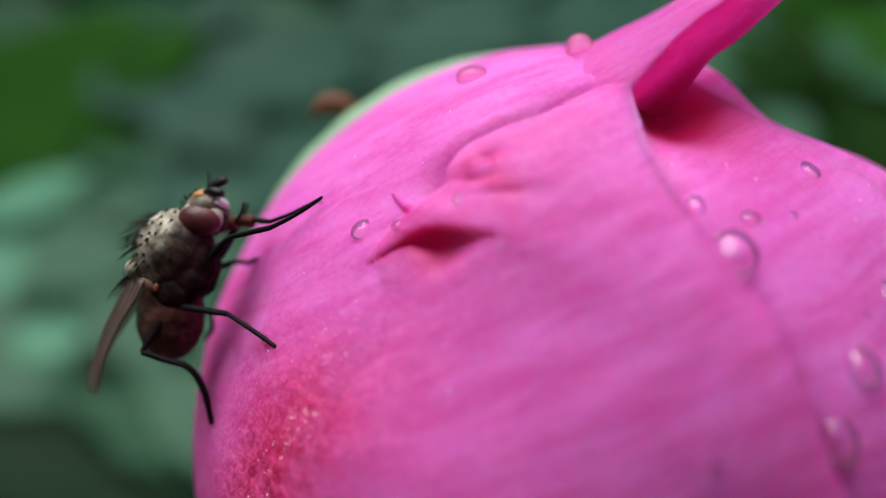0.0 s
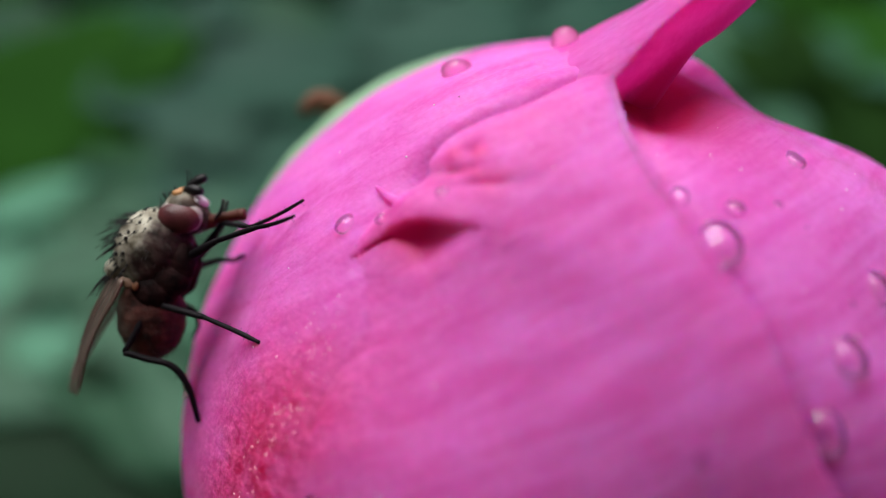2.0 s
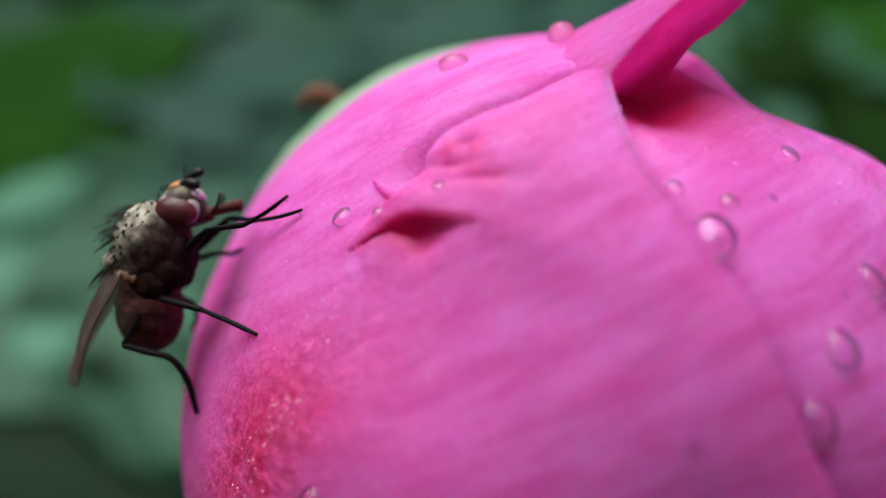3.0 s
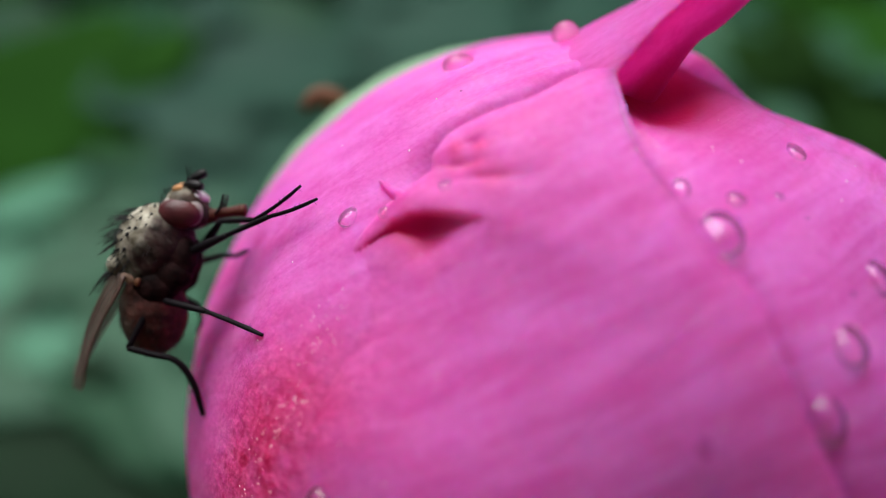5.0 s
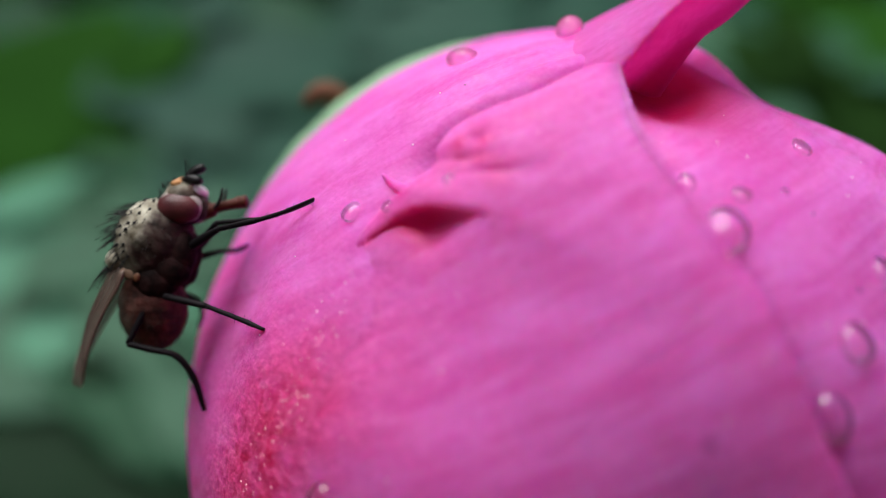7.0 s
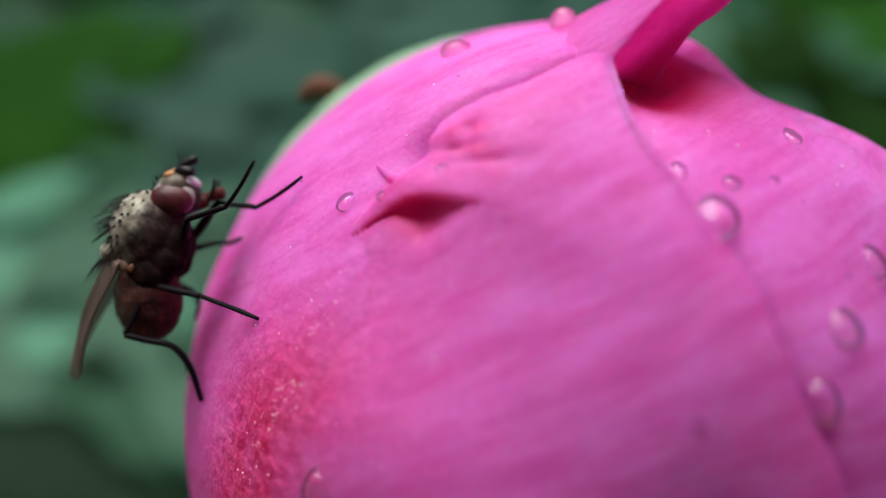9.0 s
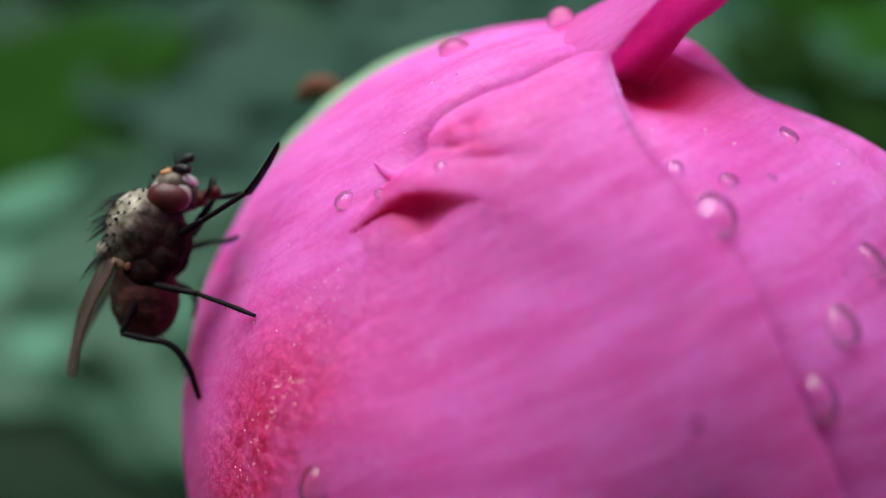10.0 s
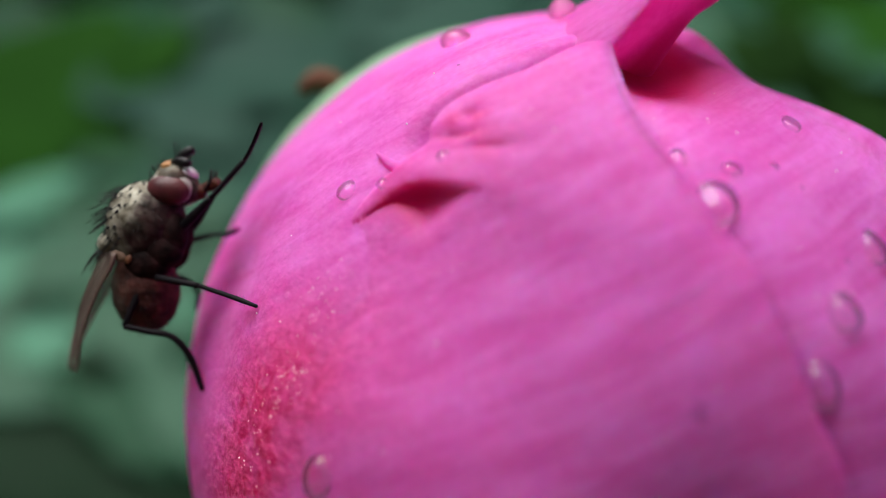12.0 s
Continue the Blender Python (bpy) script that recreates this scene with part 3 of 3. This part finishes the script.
    tube(bm, [(1.9, 0, 1.2), (2.3, 0, 1.15), (2.6, 0, 1.15)], [0.42, 0.34, 0.24], 8, 12)
    part("rostrum", bm, RUST, fly)
    for s in (-1, 1):
        build_wing(s)
    build_bristles(back)


def build_wing(s):
    """A smoky wing folded back along the body, broad at its root; s: the side."""
    if s < 0:
        rear = spline([(-1.45, -0.25, -0.85), (-1.95, -0.2, -1.7), (-2.75, 0.05, -3.1), (-3.45, 0.6, -4.7), (-3.82, 0.9, -5.6), (-3.85, 1.0, -5.85)], 30)
        front = spline([(-0.75, -1.12, -1.15), (-1.05, -1.12, -1.9), (-2.0, -0.72, -3.2), (-2.72, -0.15, -4.55), (-3.15, 0.45, -5.5), (-3.5, 0.85, -5.95)], 30)
    else:
        rear = spline([(-1.5, 0.3, -0.9), (-2.2, 0.6, -1.7), (-3.05, 0.9, -3.0), (-3.7, 1.3, -4.4), (-4.05, 1.6, -5.2), (-4.1, 1.7, -5.4)], 30)
        front = spline([(-1.0, 1.0, -1.15), (-1.6, 1.3, -1.9), (-2.5, 1.5, -3.1), (-3.3, 1.6, -4.3), (-3.75, 1.7, -5.1), (-3.95, 1.75, -5.45)], 30)
    grid = []
    for i in range(31):
        row = []
        for j in range(13):
            v = j / 12
            p = rear[i] * (1 - v) + front[i] * v
            row.append(Vector(p) + Vector((-0.10, -0.10 * s, 0)) * math.sin(math.pi * v) + Vector((-0.03, 0, 0.02)) * math.sin(v * 19))
        grid.append(row)
    wing = sheet("wing", grid, MEMBRANE, fly, 0.02, "smoky translucent wing")
    for v in (0.0, 0.3, 0.55, 0.8, 1.0):
        bm = bmesh.new()
        pts = [tuple(grid[i][round(v * 12)]) for i in range(0, 31, 5)]
        wide = 1.6 if v == 1.0 else 1.0
        tube(bm, pts, [wide * r for r in (0.045, 0.038, 0.032, 0.027, 0.023, 0.02, 0.015)], 18, 6)
        part("vein", bm, VEIN, wing)


def build_bristles(back):
    rng = random.Random(4)
    bm = bmesh.new()
    # long bristles over the back
    for _ in range(70):
        th, y = rng.uniform(-0.8, 1.35), rng.uniform(-0.95, 0.95)
        d = Vector((-math.cos(th), 0, math.sin(th)))
        p = Vector((0.12, 0, 0.02)) + Vector((d.x * 1.52, y * 1.1, d.z * 1.62)) * math.sqrt(max(1 - 0.7 * y * y, 0.1))
        away = (d * 0.75 + Vector((-0.2, y * 0.4, -0.85 + rng.uniform(-0.15, 0.15)))).normalized()
        ln = rng.uniform(0.5, 1.25)
        tube(bm, [tuple(p), tuple(p + away * ln * 0.5 + d * 0.06), tuple(p + away * ln)], [0.03, 0.024, 0.006], 4, 5)
    # longest ones round the scutellum
    for k in range(8):
        y = -0.7 + 0.2 * k
        p = Vector((-1.6, y, -0.9 + 0.1 * rng.uniform(-1, 1)))
        away = Vector((-0.55, 0.3 * y, -0.85)).normalized()
        tube(bm, [tuple(p), tuple(p + away * 0.6 + Vector((-0.06, 0, 0))), tuple(p + away * rng.uniform(1.0, 1.3))], [0.034, 0.026, 0.006], 5, 5)
    # bristle sockets: black dots in rows over the dusted back, each with a short bristle
    turn = Euler((0, radians(18), 0)).to_matrix()
    for row in range(9):
        for k in range(8):
            th, side = -1.25 + 0.3 * row + rng.uniform(-0.06, 0.06), -1.05 + 0.3 * (k + 0.5 * (row % 2)) + rng.uniform(-0.06, 0.06)
            around = math.atan2(0.52, -0.85) - th - radians(-18)
            d = Vector((math.cos(around) * math.cos(side) * 1.55, math.sin(side) * 1.3, math.sin(around) * math.cos(side) * 1.7))
            p = Vector((0.12, 0, 0.02)) + turn @ d * 1.01
            size = rng.uniform(0.055, 0.085)
            ball(bm, tuple(p), (size, size, size), None, 8, 6)
            out = ((turn @ d).normalized() * 0.6 + Vector((-0.2, 0, -0.7))).normalized()
            tube(bm, [tuple(p), tuple(p + out * rng.uniform(0.22, 0.4))], [0.026, 0.006], 2, 5)
    # short pile over thorax and abdomen
    for _ in range(380):
        d = Vector((rng.gauss(0, 1), -abs(rng.gauss(0, 1)) * 0.9 + 0.3, rng.gauss(0, 1))).normalized()
        if rng.random() < 0.4:
            p = Vector((0.12 + d.x * 1.55, d.y * 1.3, 0.02 + d.z * 1.68))
        else:
            p = Vector((-0.17 + d.x * 1.3, 0.35 + d.y * 1.15, -2.75 + d.z * 1.7))
        tube(bm, [tuple(p), tuple(p + (d * 0.5 + Vector((-0.15, 0, -0.6))).normalized() * rng.uniform(0.14, 0.3))], [0.012, 0.004], 2, 4)
    for _ in range(60):
        th = rng.uniform(-0.1, 1.3)
        p = Vector((1.3 - 0.75 * math.cos(th), rng.uniform(-0.6, 0.5), 1.55 + 0.85 * math.sin(th)))
        tube(bm, [tuple(p), tuple(p + Vector((-0.1, 0, 0.22)))], [0.016, 0.005], 3, 5)
    tagged(part("bristles", bm, BLACK, fly), kind="stuff")


# front legs: seconds, then knee, ankle, tip (right, up in the fly frame, mm)
NEAR_ROWS = [
    (0, 2.35, 0.57, 4.00, 0.96, 6.08, 2.20), (0.5, 1.65, 0.36, 3.32, 0.96, 4.69, 2.53), (1, 3.54, 0.43, 5.20, 1.11, 6.67, 2.43), (1.5, 3.05, 0.08, 4.72, 0.99, 6.43, 1.80),
    (2, 2.63, 0.31, 4.23, 0.82, 5.87, 1.27), (2.5, 2.25, 0.40, 3.77, 0.31, 5.91, 0.98), (3, 2.40, 0.48, 3.94, 0.64, 5.75, 1.76), (3.5, 2.9, 0.4, 4.6, 1.0, 6.3, 2.1), (4, 2.5, 0.35, 4.2, 0.8, 5.9, 1.6),
    (4.5, 2.8, 0.4, 4.5, 1.1, 6.3, 2.2), (5, 3.02, 0.32, 4.73, 1.01, 6.76, 1.66), (5.5, 2.98, 0.19, 4.60, 0.56, 6.55, 2.05), (6, 2.58, 0.26, 4.37, 0.82, 6.02, 1.47), (6.5, 2.88, 0.29, 4.57, 1.08, 6.31, 2.07),
    (7, 2.70, 0.34, 4.28, 0.60, 6.65, 1.39), (7.5, 2.9, 0.3, 4.6, 1.0, 6.4, 1.9), (8, 2.4, 0.35, 4.1, 0.8, 5.8, 1.7), (8.5, 2.5, 0.4, 4.2, 1.0, 5.6, 2.3), (9, 1.76, 0.36, 3.39, 0.74, 4.67, 2.49),
    (9.5, 3.22, 0.47, 4.89, 1.57, 6.39, 2.91), (10, 2.51, 0.21, 4.31, 1.22, 5.79, 3.19), (10.5, 2.83, 0.37, 4.75, 1.08, 6.03, 2.28), (11, 3.62, 0.46, 5.36, 1.15, 6.46, 2.54), (11.5, 3.20, 0.75, 4.79, 1.14, 6.12, 2.99),
    (12, 2.82, 0.82, 4.28, 2.28, 5.12, 3.66),
]
FAR_ROWS = [
    (0, 2.81, 1.35, 3.96, 1.19, 6.01, 2.13), (0.5, 2.01, 0.91, 2.63, 1.26, 3.08, 3.39), (1, 2.67, 1.30, 4.40, 0.84, 5.76, 2.43), (1.5, 2.79, 1.13, 4.33, 1.04, 5.69, 2.28),
    (2, 2.87, 1.06, 4.00, 0.86, 6.18, 1.93), (2.5, 2.98, 0.80, 4.47, 0.73, 5.85, 1.39), (3, 3.33, 1.11, 4.36, 0.84, 6.26, 1.22), (3.5, 2.8, 1.1, 4.4, 1.0, 6.0, 1.9), (4, 3.1, 1.1, 4.4, 0.8, 6.2, 1.4),
    (4.5, 2.8, 1.0, 4.3, 1.0, 6.0, 2.0), (5, 2.74, 0.92, 4.16, 0.91, 6.09, 2.23), (5.5, 2.89, 0.83, 4.69, 0.61, 6.53, 2.01), (6, 3.05, 0.70, 4.59, 0.88, 6.69, 1.08), (6.5, 2.85, 0.64, 4.46, 1.22, 6.27, 2.04),
    (7, 2.64, 0.63, 4.35, 0.67, 6.60, 1.34), (7.5, 2.8, 0.8, 4.4, 1.0, 6.3, 1.9), (8, 2.9, 0.9, 4.4, 0.8, 6.3, 1.5), (8.5, 2.9, 1.0, 4.5, 0.9, 6.4, 2.0), (9, 2.94, 1.08, 4.54, 0.77, 6.48, 1.89),
    (9.5, 2.65, 0.64, 4.78, 1.62, 6.35, 2.87), (10, 2.98, 1.26, 4.47, 1.30, 5.76, 3.14), (10.5, 3.34, 1.31, 4.64, 1.24, 6.17, 1.92), (11, 3.29, 1.10, 3.96, 0.72, 6.01, 1.48), (11.5, 3.35, 0.97, 4.75, 1.19, 6.10, 2.92),
    (12, 2.89, 0.95, 4.21, 2.21, 5.09, 3.59),
]
# mouth: seconds, tip of the proboscis (right, up in the fly frame, mm)
MOUTH_ROWS = [
    (0, 3.36, 1.21), (0.5, 3.37, 1.03), (1, 3.20, 1.39), (1.5, 4.20, 0.93), (2, 3.83, 1.39), (2.5, 4.62, 0.64), (3, 3.80, 1.51), (4, 3.6, 1.4), (5, 3.85, 1.33), (5.5, 4.41, 0.91), (6, 4.51, 1.11),
    (6.5, 4.28, 1.32), (7, 3.92, 1.46), (8, 3.5, 1.5), (9, 3.26, 1.48), (9.5, 3.27, 1.43), (10, 3.22, 1.46), (10.5, 3.23, 1.50), (11, 3.23, 1.38), (11.5, 3.24, 1.51), (12, 3.25, 1.46),
]
FEMUR, TIBIA, TARSUS = 1.8, 2.0, 2.4


def limb(name, length, radii, hairs=0, mat=None, bow=0.0):
    """A leg segment along +x from its joint."""
    bm = bmesh.new()
    tube(bm, [(length * k / 4, 0, bow * math.sin(math.pi * k / 4)) for k in range(5)], radii, 12, 9)
    segment = part(name, bm, mat or LIMB, fly)
    bm = bmesh.new()
    rng = random.Random(int(length * 100))
    for _ in range(hairs):
        x, a = rng.uniform(0.1, 0.95) * length, rng.uniform(0, 6.28)
        d = Vector((0.5, math.cos(a), math.sin(a))).normalized()
        p = Vector((x, 0, bow * math.sin(math.pi * x / length)))
        tube(bm, [tuple(p), tuple(p + d * rng.uniform(0.12, 0.24))], [0.02, 0.005], 2, 4)
    tagged(part("hairs", bm, BLACK, segment), kind="stuff")
    return segment


def front_legs():
    made = []
    for side in (-1, 1):
        made.append((side, limb("femur", FEMUR, [0.17, 0.2, 0.19, 0.15, 0.12], 8), limb("tibia", TIBIA, [0.1, 0.105, 0.105, 0.11, 0.1], 14), limb("tarsus", TARSUS, [0.085, 0.08, 0.075, 0.075, 0.055], 18, bow=-0.06)))
    bm = bmesh.new()
    tube(bm, [(0, 0, 0), (0.7, 0, -0.02), (1.3, 0, 0.0), (1.75, 0, 0.02)], [0.28, 0.22, 0.21, 0.26], 10, 10)
    tube(bm, [(1.65, 0, 0.03), (1.95, 0, 0.0), (2.05, 0, 0)], [0.2, 0.27, 0.12], 6, 10)
    return made, part("proboscis", bm, RUST, fly, "rust-red extended proboscis")


# walking legs: hip, knee, ankle, foot (fly frame at the start, mm)
WALKING = [
    ((0.7, -0.8, -2.2), (2.70, -1.6, -2.40), (3.9, -2.5, -2.95), (4.94, -3.27, -3.47)),
    ((0.3, -0.6, -1.9), (-0.85, -0.95, -3.95), (0.92, -0.75, -4.6), (1.64, -0.14, -6.94)),
    ((0.9, 0.8, -0.9), (2.0, 1.9, -0.45), (2.6, 1.9, -0.5), (3.1, 1.6, -0.3)),
    ((0.2, 0.9, -1.9), (1.0, 1.9, -2.7), (0.95, 2.3, -3.3), (0.5, 2.7, -3.9)),
]


def walking_legs():
    made = []
    for hip, knee, ankle, foot in WALKING:
        hip, knee, ankle, foot = (Vector(q) for q in (hip, knee, ankle, foot))
        bm = bmesh.new()
        tube(bm, [(0, 0, 0), tuple((knee - hip) * 0.5), tuple(knee - hip)], [0.13, 0.14, 0.11], 10, 9)
        upper = part("femur", bm, LIMB, fly)
        bm = bmesh.new()
        a, f = ankle - knee, foot - knee
        stout = 1.3 if foot.z < -5 else 0.9
        tube(bm, [(0, 0, 0), tuple(a * 0.5), tuple(a), tuple(a * 0.55 + f * 0.45 + (a - f * 0.5) * 0.1 + Vector((0.14, 0, 0.05)) * smooth01(1.0, 2.0, -f.z)), tuple(f)], [stout * r for r in (0.095, 0.1, 0.1, 0.105, 0.075)], 18, 9)
        lower = part("tibia", bm, LIMB, fly)
        bm = bmesh.new()
        rng = random.Random(2)
        for _ in range(36):
            u = rng.uniform(0.05, 1.6)
            p, d = (a * u if u < 1 else a + (f - a) * (u - 1)), Vector((rng.uniform(-1, 1), rng.uniform(-1, 1), rng.uniform(-1, 1))).normalized()
            tube(bm, [tuple(p), tuple(p + d * 0.22)], [0.02, 0.006], 2, 4)
        tagged(part("hairs", bm, BLACK, lower), kind="stuff")
        made.append((upper, lower, hip, knee, foot))
    return made


# ---- foliage and ground behind the bud ----
def leaflet(length, width, mat, parent, fold=0.07, droop=0.12, seed=0):
    """A lance-shaped leaflet along +x with a folded midrib and wavy edges, mm."""
    grid = []
    for i in range(25):
        u = i / 24
        half = width * 0.5 * (math.sin(math.pi * u ** 0.8) ** 0.8 if 0 < u < 1 else 0.0) + 0.3
        row = []
        for j in range(13):
            v = j / 6 - 1
            wave = 0.02 * length * noise.noise(Vector((u * 3, v * 1.5, seed)))
            row.append(Vector((u * length, v * half, abs(v) * half * fold - droop * length * u * u + wave)))
        grid.append(row)
    leaf = sheet("leaf", grid, mat, parent, 0.4)
    return leaf


# leaflets: middle (right, ahead, up, mm from the first eye), slant, tilt back (degrees), length, width, kind
LEAVES = [
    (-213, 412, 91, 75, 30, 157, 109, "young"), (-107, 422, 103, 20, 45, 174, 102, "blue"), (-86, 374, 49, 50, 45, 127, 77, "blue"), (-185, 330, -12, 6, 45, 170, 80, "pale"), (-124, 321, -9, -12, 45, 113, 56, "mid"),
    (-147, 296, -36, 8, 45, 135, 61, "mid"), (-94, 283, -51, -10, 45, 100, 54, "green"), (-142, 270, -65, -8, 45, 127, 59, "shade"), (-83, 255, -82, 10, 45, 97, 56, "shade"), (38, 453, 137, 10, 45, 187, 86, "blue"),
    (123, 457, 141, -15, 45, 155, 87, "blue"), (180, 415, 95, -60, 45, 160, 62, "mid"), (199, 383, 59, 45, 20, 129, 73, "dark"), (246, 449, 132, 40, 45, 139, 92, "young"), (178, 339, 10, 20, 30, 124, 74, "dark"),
]


def build_foliage():
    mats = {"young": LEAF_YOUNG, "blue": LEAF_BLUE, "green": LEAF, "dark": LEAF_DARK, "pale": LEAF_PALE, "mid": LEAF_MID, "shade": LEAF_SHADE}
    plant = tagged(new("peony_plant"), "leafy green peony plant out of focus behind the bud", "plant")
    plant.matrix_world = VIEW
    rng = random.Random(5)
    leaves = list(LEAVES)
    for i in range(9):  # the bank of leaves that rises behind
        for k in range(8):
            z = -260 + 70 * k + rng.uniform(-15, 15)
            leaves.append(((-440 + 110 * i + rng.uniform(-35, 35)) * (1 + z * 0.001), 520 + z + rng.uniform(-20, 20), z, rng.uniform(-50, 50), rng.uniform(40, 60), rng.uniform(180, 230), rng.uniform(110, 140),
                           rng.choice(("blue", "green", "green"))))
    edges = random.Random(21)
    for k, (x, y, z, slant, tilt, ln, wd, kind) in enumerate(leaves):
        leaf = leaflet(ln, wd, mats[kind], plant, seed=k)
        lie = pose(x * MM, y * MM, z * MM, 90 - tilt) @ pose(0, 0, 0, 0, 0, slant)
        leaf.matrix_basis = lie @ pose(-0.5 * ln * MM, 0, 0)
        if k < len(LEAVES):  # side leaflets that break the outline of the large one
            for _ in range(5):
                u, side, size = edges.uniform(-0.4, 0.4), edges.choice((-1, 1)), edges.uniform(0.28, 0.45)
                small = leaflet(ln * size, wd * size, mats[kind], plant, seed=k + 7)
                small.matrix_basis = lie @ pose(u * ln * MM, side * 0.36 * wd * MM, 5 * MM, 0, 0, side * edges.uniform(20, 70))
    for x in (-160, 40, 190):
        bm = bmesh.new()
        tube(bm, [(x - 20, 600, -560), (x - 10, 520, -300), (x, 500, -60), (x + 15, 490, 120)], [6, 5, 4.5, 3], 20, 10)
        part("stem", bm, STEM, plant)


def build_sky_blocker():
    """Added belt of shrubs all round that keeps out the low sky's light."""
    n, rows = 160, 14
    grid = []
    for i in range(n + 1):
        a = 2 * math.pi * (i % n) / n
        row = []
        for j in range(rows + 1):
            h = 3200 * j / rows
            r = 1900 + 260 * noise.noise(Vector((math.cos(a) * 4, math.sin(a) * 4, h * 0.004))) + 120 * noise.noise(Vector((math.cos(a) * 15, math.sin(a) * 15, h * 0.012))) + 250 * (j / rows) ** 3
            row.append(Vector((r * math.cos(a), r * math.sin(a), h - 60)))
        grid.append(row[::-1])
    sky_blocker = sheet("sky_blocker", grid, LEAF_DARK, None, 30)
    tagged(sky_blocker, "added belt of dark green shrubs that blocks the low sky", kind="structure")


def build_sky_blocker_leaves():
    """Tufts of leaves that stand out all over the added belt."""
    rng = random.Random(8)
    verts, faces = [], []
    for _ in range(9000):
        a, h = rng.uniform(0, 2 * math.pi), rng.uniform(-0.05, 3.15)
        r = 1.9 + 0.26 * noise.noise(Vector((math.cos(a) * 4, math.sin(a) * 4, h * 4))) + 0.25 * (h / 3.2) ** 3 + rng.uniform(-0.06, 0.06)
        at = Vector((r * math.cos(a), r * math.sin(a), h))
        way = Vector((rng.gauss(0, 1), rng.gauss(0, 1), rng.gauss(-0.3, 0.6))).normalized()
        side = way.orthogonal().normalized()
        ln, up = rng.uniform(0.06, 0.11), way.cross(side) * 0.008
        k = len(verts)
        verts += [at, at + way * ln * 0.45 + side * ln * 0.28 + up, at + way * ln, at + way * ln * 0.45 - side * ln * 0.28 + up]
        faces += [(k, k + 1, k + 2), (k, k + 2, k + 3)]
    mesh = bpy.data.meshes.new("sky_blocker_leaves")
    mesh.from_pydata([tuple(v) for v in verts], [], faces)
    tagged(obj("sky_blocker_leaves", mesh, LEAF_DARK, None, False), "dark green leaves covering the added sky-blocking belt", "leaves", kind="stuff")


def build_ground():
    bm = bmesh.new()
    bmesh.ops.create_grid(bm, x_segments=60, y_segments=60, size=60)
    for v in bm.verts:
        v.co.z = 0.02 * noise.noise(v.co * 0.8) - 0.02
    tagged(part("ground", bm, SOIL), "dark garden soil", kind="structure")


build_ground()
build_sky_blocker()
build_sky_blocker_leaves()
build_foliage()
build_bud()
build_sepals()
build_drops()
build_fly()
FRONT, MOUTH = front_legs()
LEGS = walking_legs()


# ---- movement ----
def aim(joint, way):
    """A pose at the joint (mm) with +x along way."""
    return Matrix.Translation(Vector(joint) * MM) @ Vector((1, 0, 0)).rotation_difference(way).to_matrix().to_4x4()


def body_at(t):
    for (t0, *a), (t1, *b) in zip(BODY_ROWS, BODY_ROWS[1:]):
        if t <= t1:
            u = (t - t0) / (t1 - t0)
            return [p * (1 - u) + q * u for p, q in zip(a, b)]
    return BODY_ROWS[-1][1:]


def reach(start, x, z, length, bend):
    """The end of a segment of that length from start, on the sight line through (x, z) of the fly's middle plane; bend: the way its depth goes."""
    eye = Vector((10.96, -31.05, 0.09))

    def at(y):
        return eye + (Vector((x, 0, z)) - eye) * ((31.05 + y) / 31.05)

    step = 0.02 if bend > 0 else -0.02
    y = start.y
    while (at(y) - start).length < length and abs(y - start.y) < length:
        y += step
    return start + (at(y) - start).normalized() * length


def motions():
    walk(fly, [(t, FLY_BASE @ body_pose(x, z, lean)) for t, x, z, lean in BODY_ROWS])
    for (side, femur, tibia, tarsus), rows in zip(FRONT, (NEAR_ROWS, FAR_ROWS)):
        keys = ([], [], [])
        for t, kx, kz, ax, az, tx, tz in rows:
            base = Vector((1.75, 0.55 * side, -0.25))
            knee = reach(base, kx, kz, FEMUR, -1)
            ankle = reach(knee, ax, az, TIBIA, -1)
            tip = reach(ankle, tx, tz, TARSUS, -1)
            for key, p, q in zip(keys, (base, knee, ankle), (knee, ankle, tip)):
                key.append((t, aim(p, q - p)))
        for ob, key in zip((femur, tibia, tarsus), keys):
            walk(ob, key)
    mouth = []
    for t, x, z in MOUTH_ROWS:
        tip = Vector((x, 0, z))
        way = tip - Vector((2.2, 0, 1.2))
        mouth.append((t, aim(tip - way.normalized() * 2.05, way)))
    walk(MOUTH, mouth)
    times = [0.5 * k for k in range(25)]
    for upper, lower, hip, knee0, foot0 in LEGS:
        l1, l2 = (knee0 - hip).length, (foot0 - knee0).length
        up_keys, low_keys = [], []
        for t in times:
            m = body_pose(*body_at(t)).inverted()
            foot = (m @ (foot0 * MM)) / MM
            line = foot - hip
            d = min(line.length, l1 + l2 - 0.01)
            way = line.normalized()
            s = (l1 * l1 - l2 * l2 + d * d) / (2 * d)
            h = math.sqrt(max(l1 * l1 - s * s, 0))
            out = knee0 - hip
            out = (out - way * out.dot(way)).normalized()
            knee = hip + way * s + out * h
            up_keys.append((t, Matrix.Translation(hip * MM) @ (knee0 - hip).rotation_difference(knee - hip).to_matrix().to_4x4()))
            low_keys.append((t, Matrix.Translation(knee * MM) @ (foot0 - knee0).rotation_difference(foot - knee).to_matrix().to_4x4()))
        walk(upper, up_keys)
        walk(lower, low_keys)


motions()
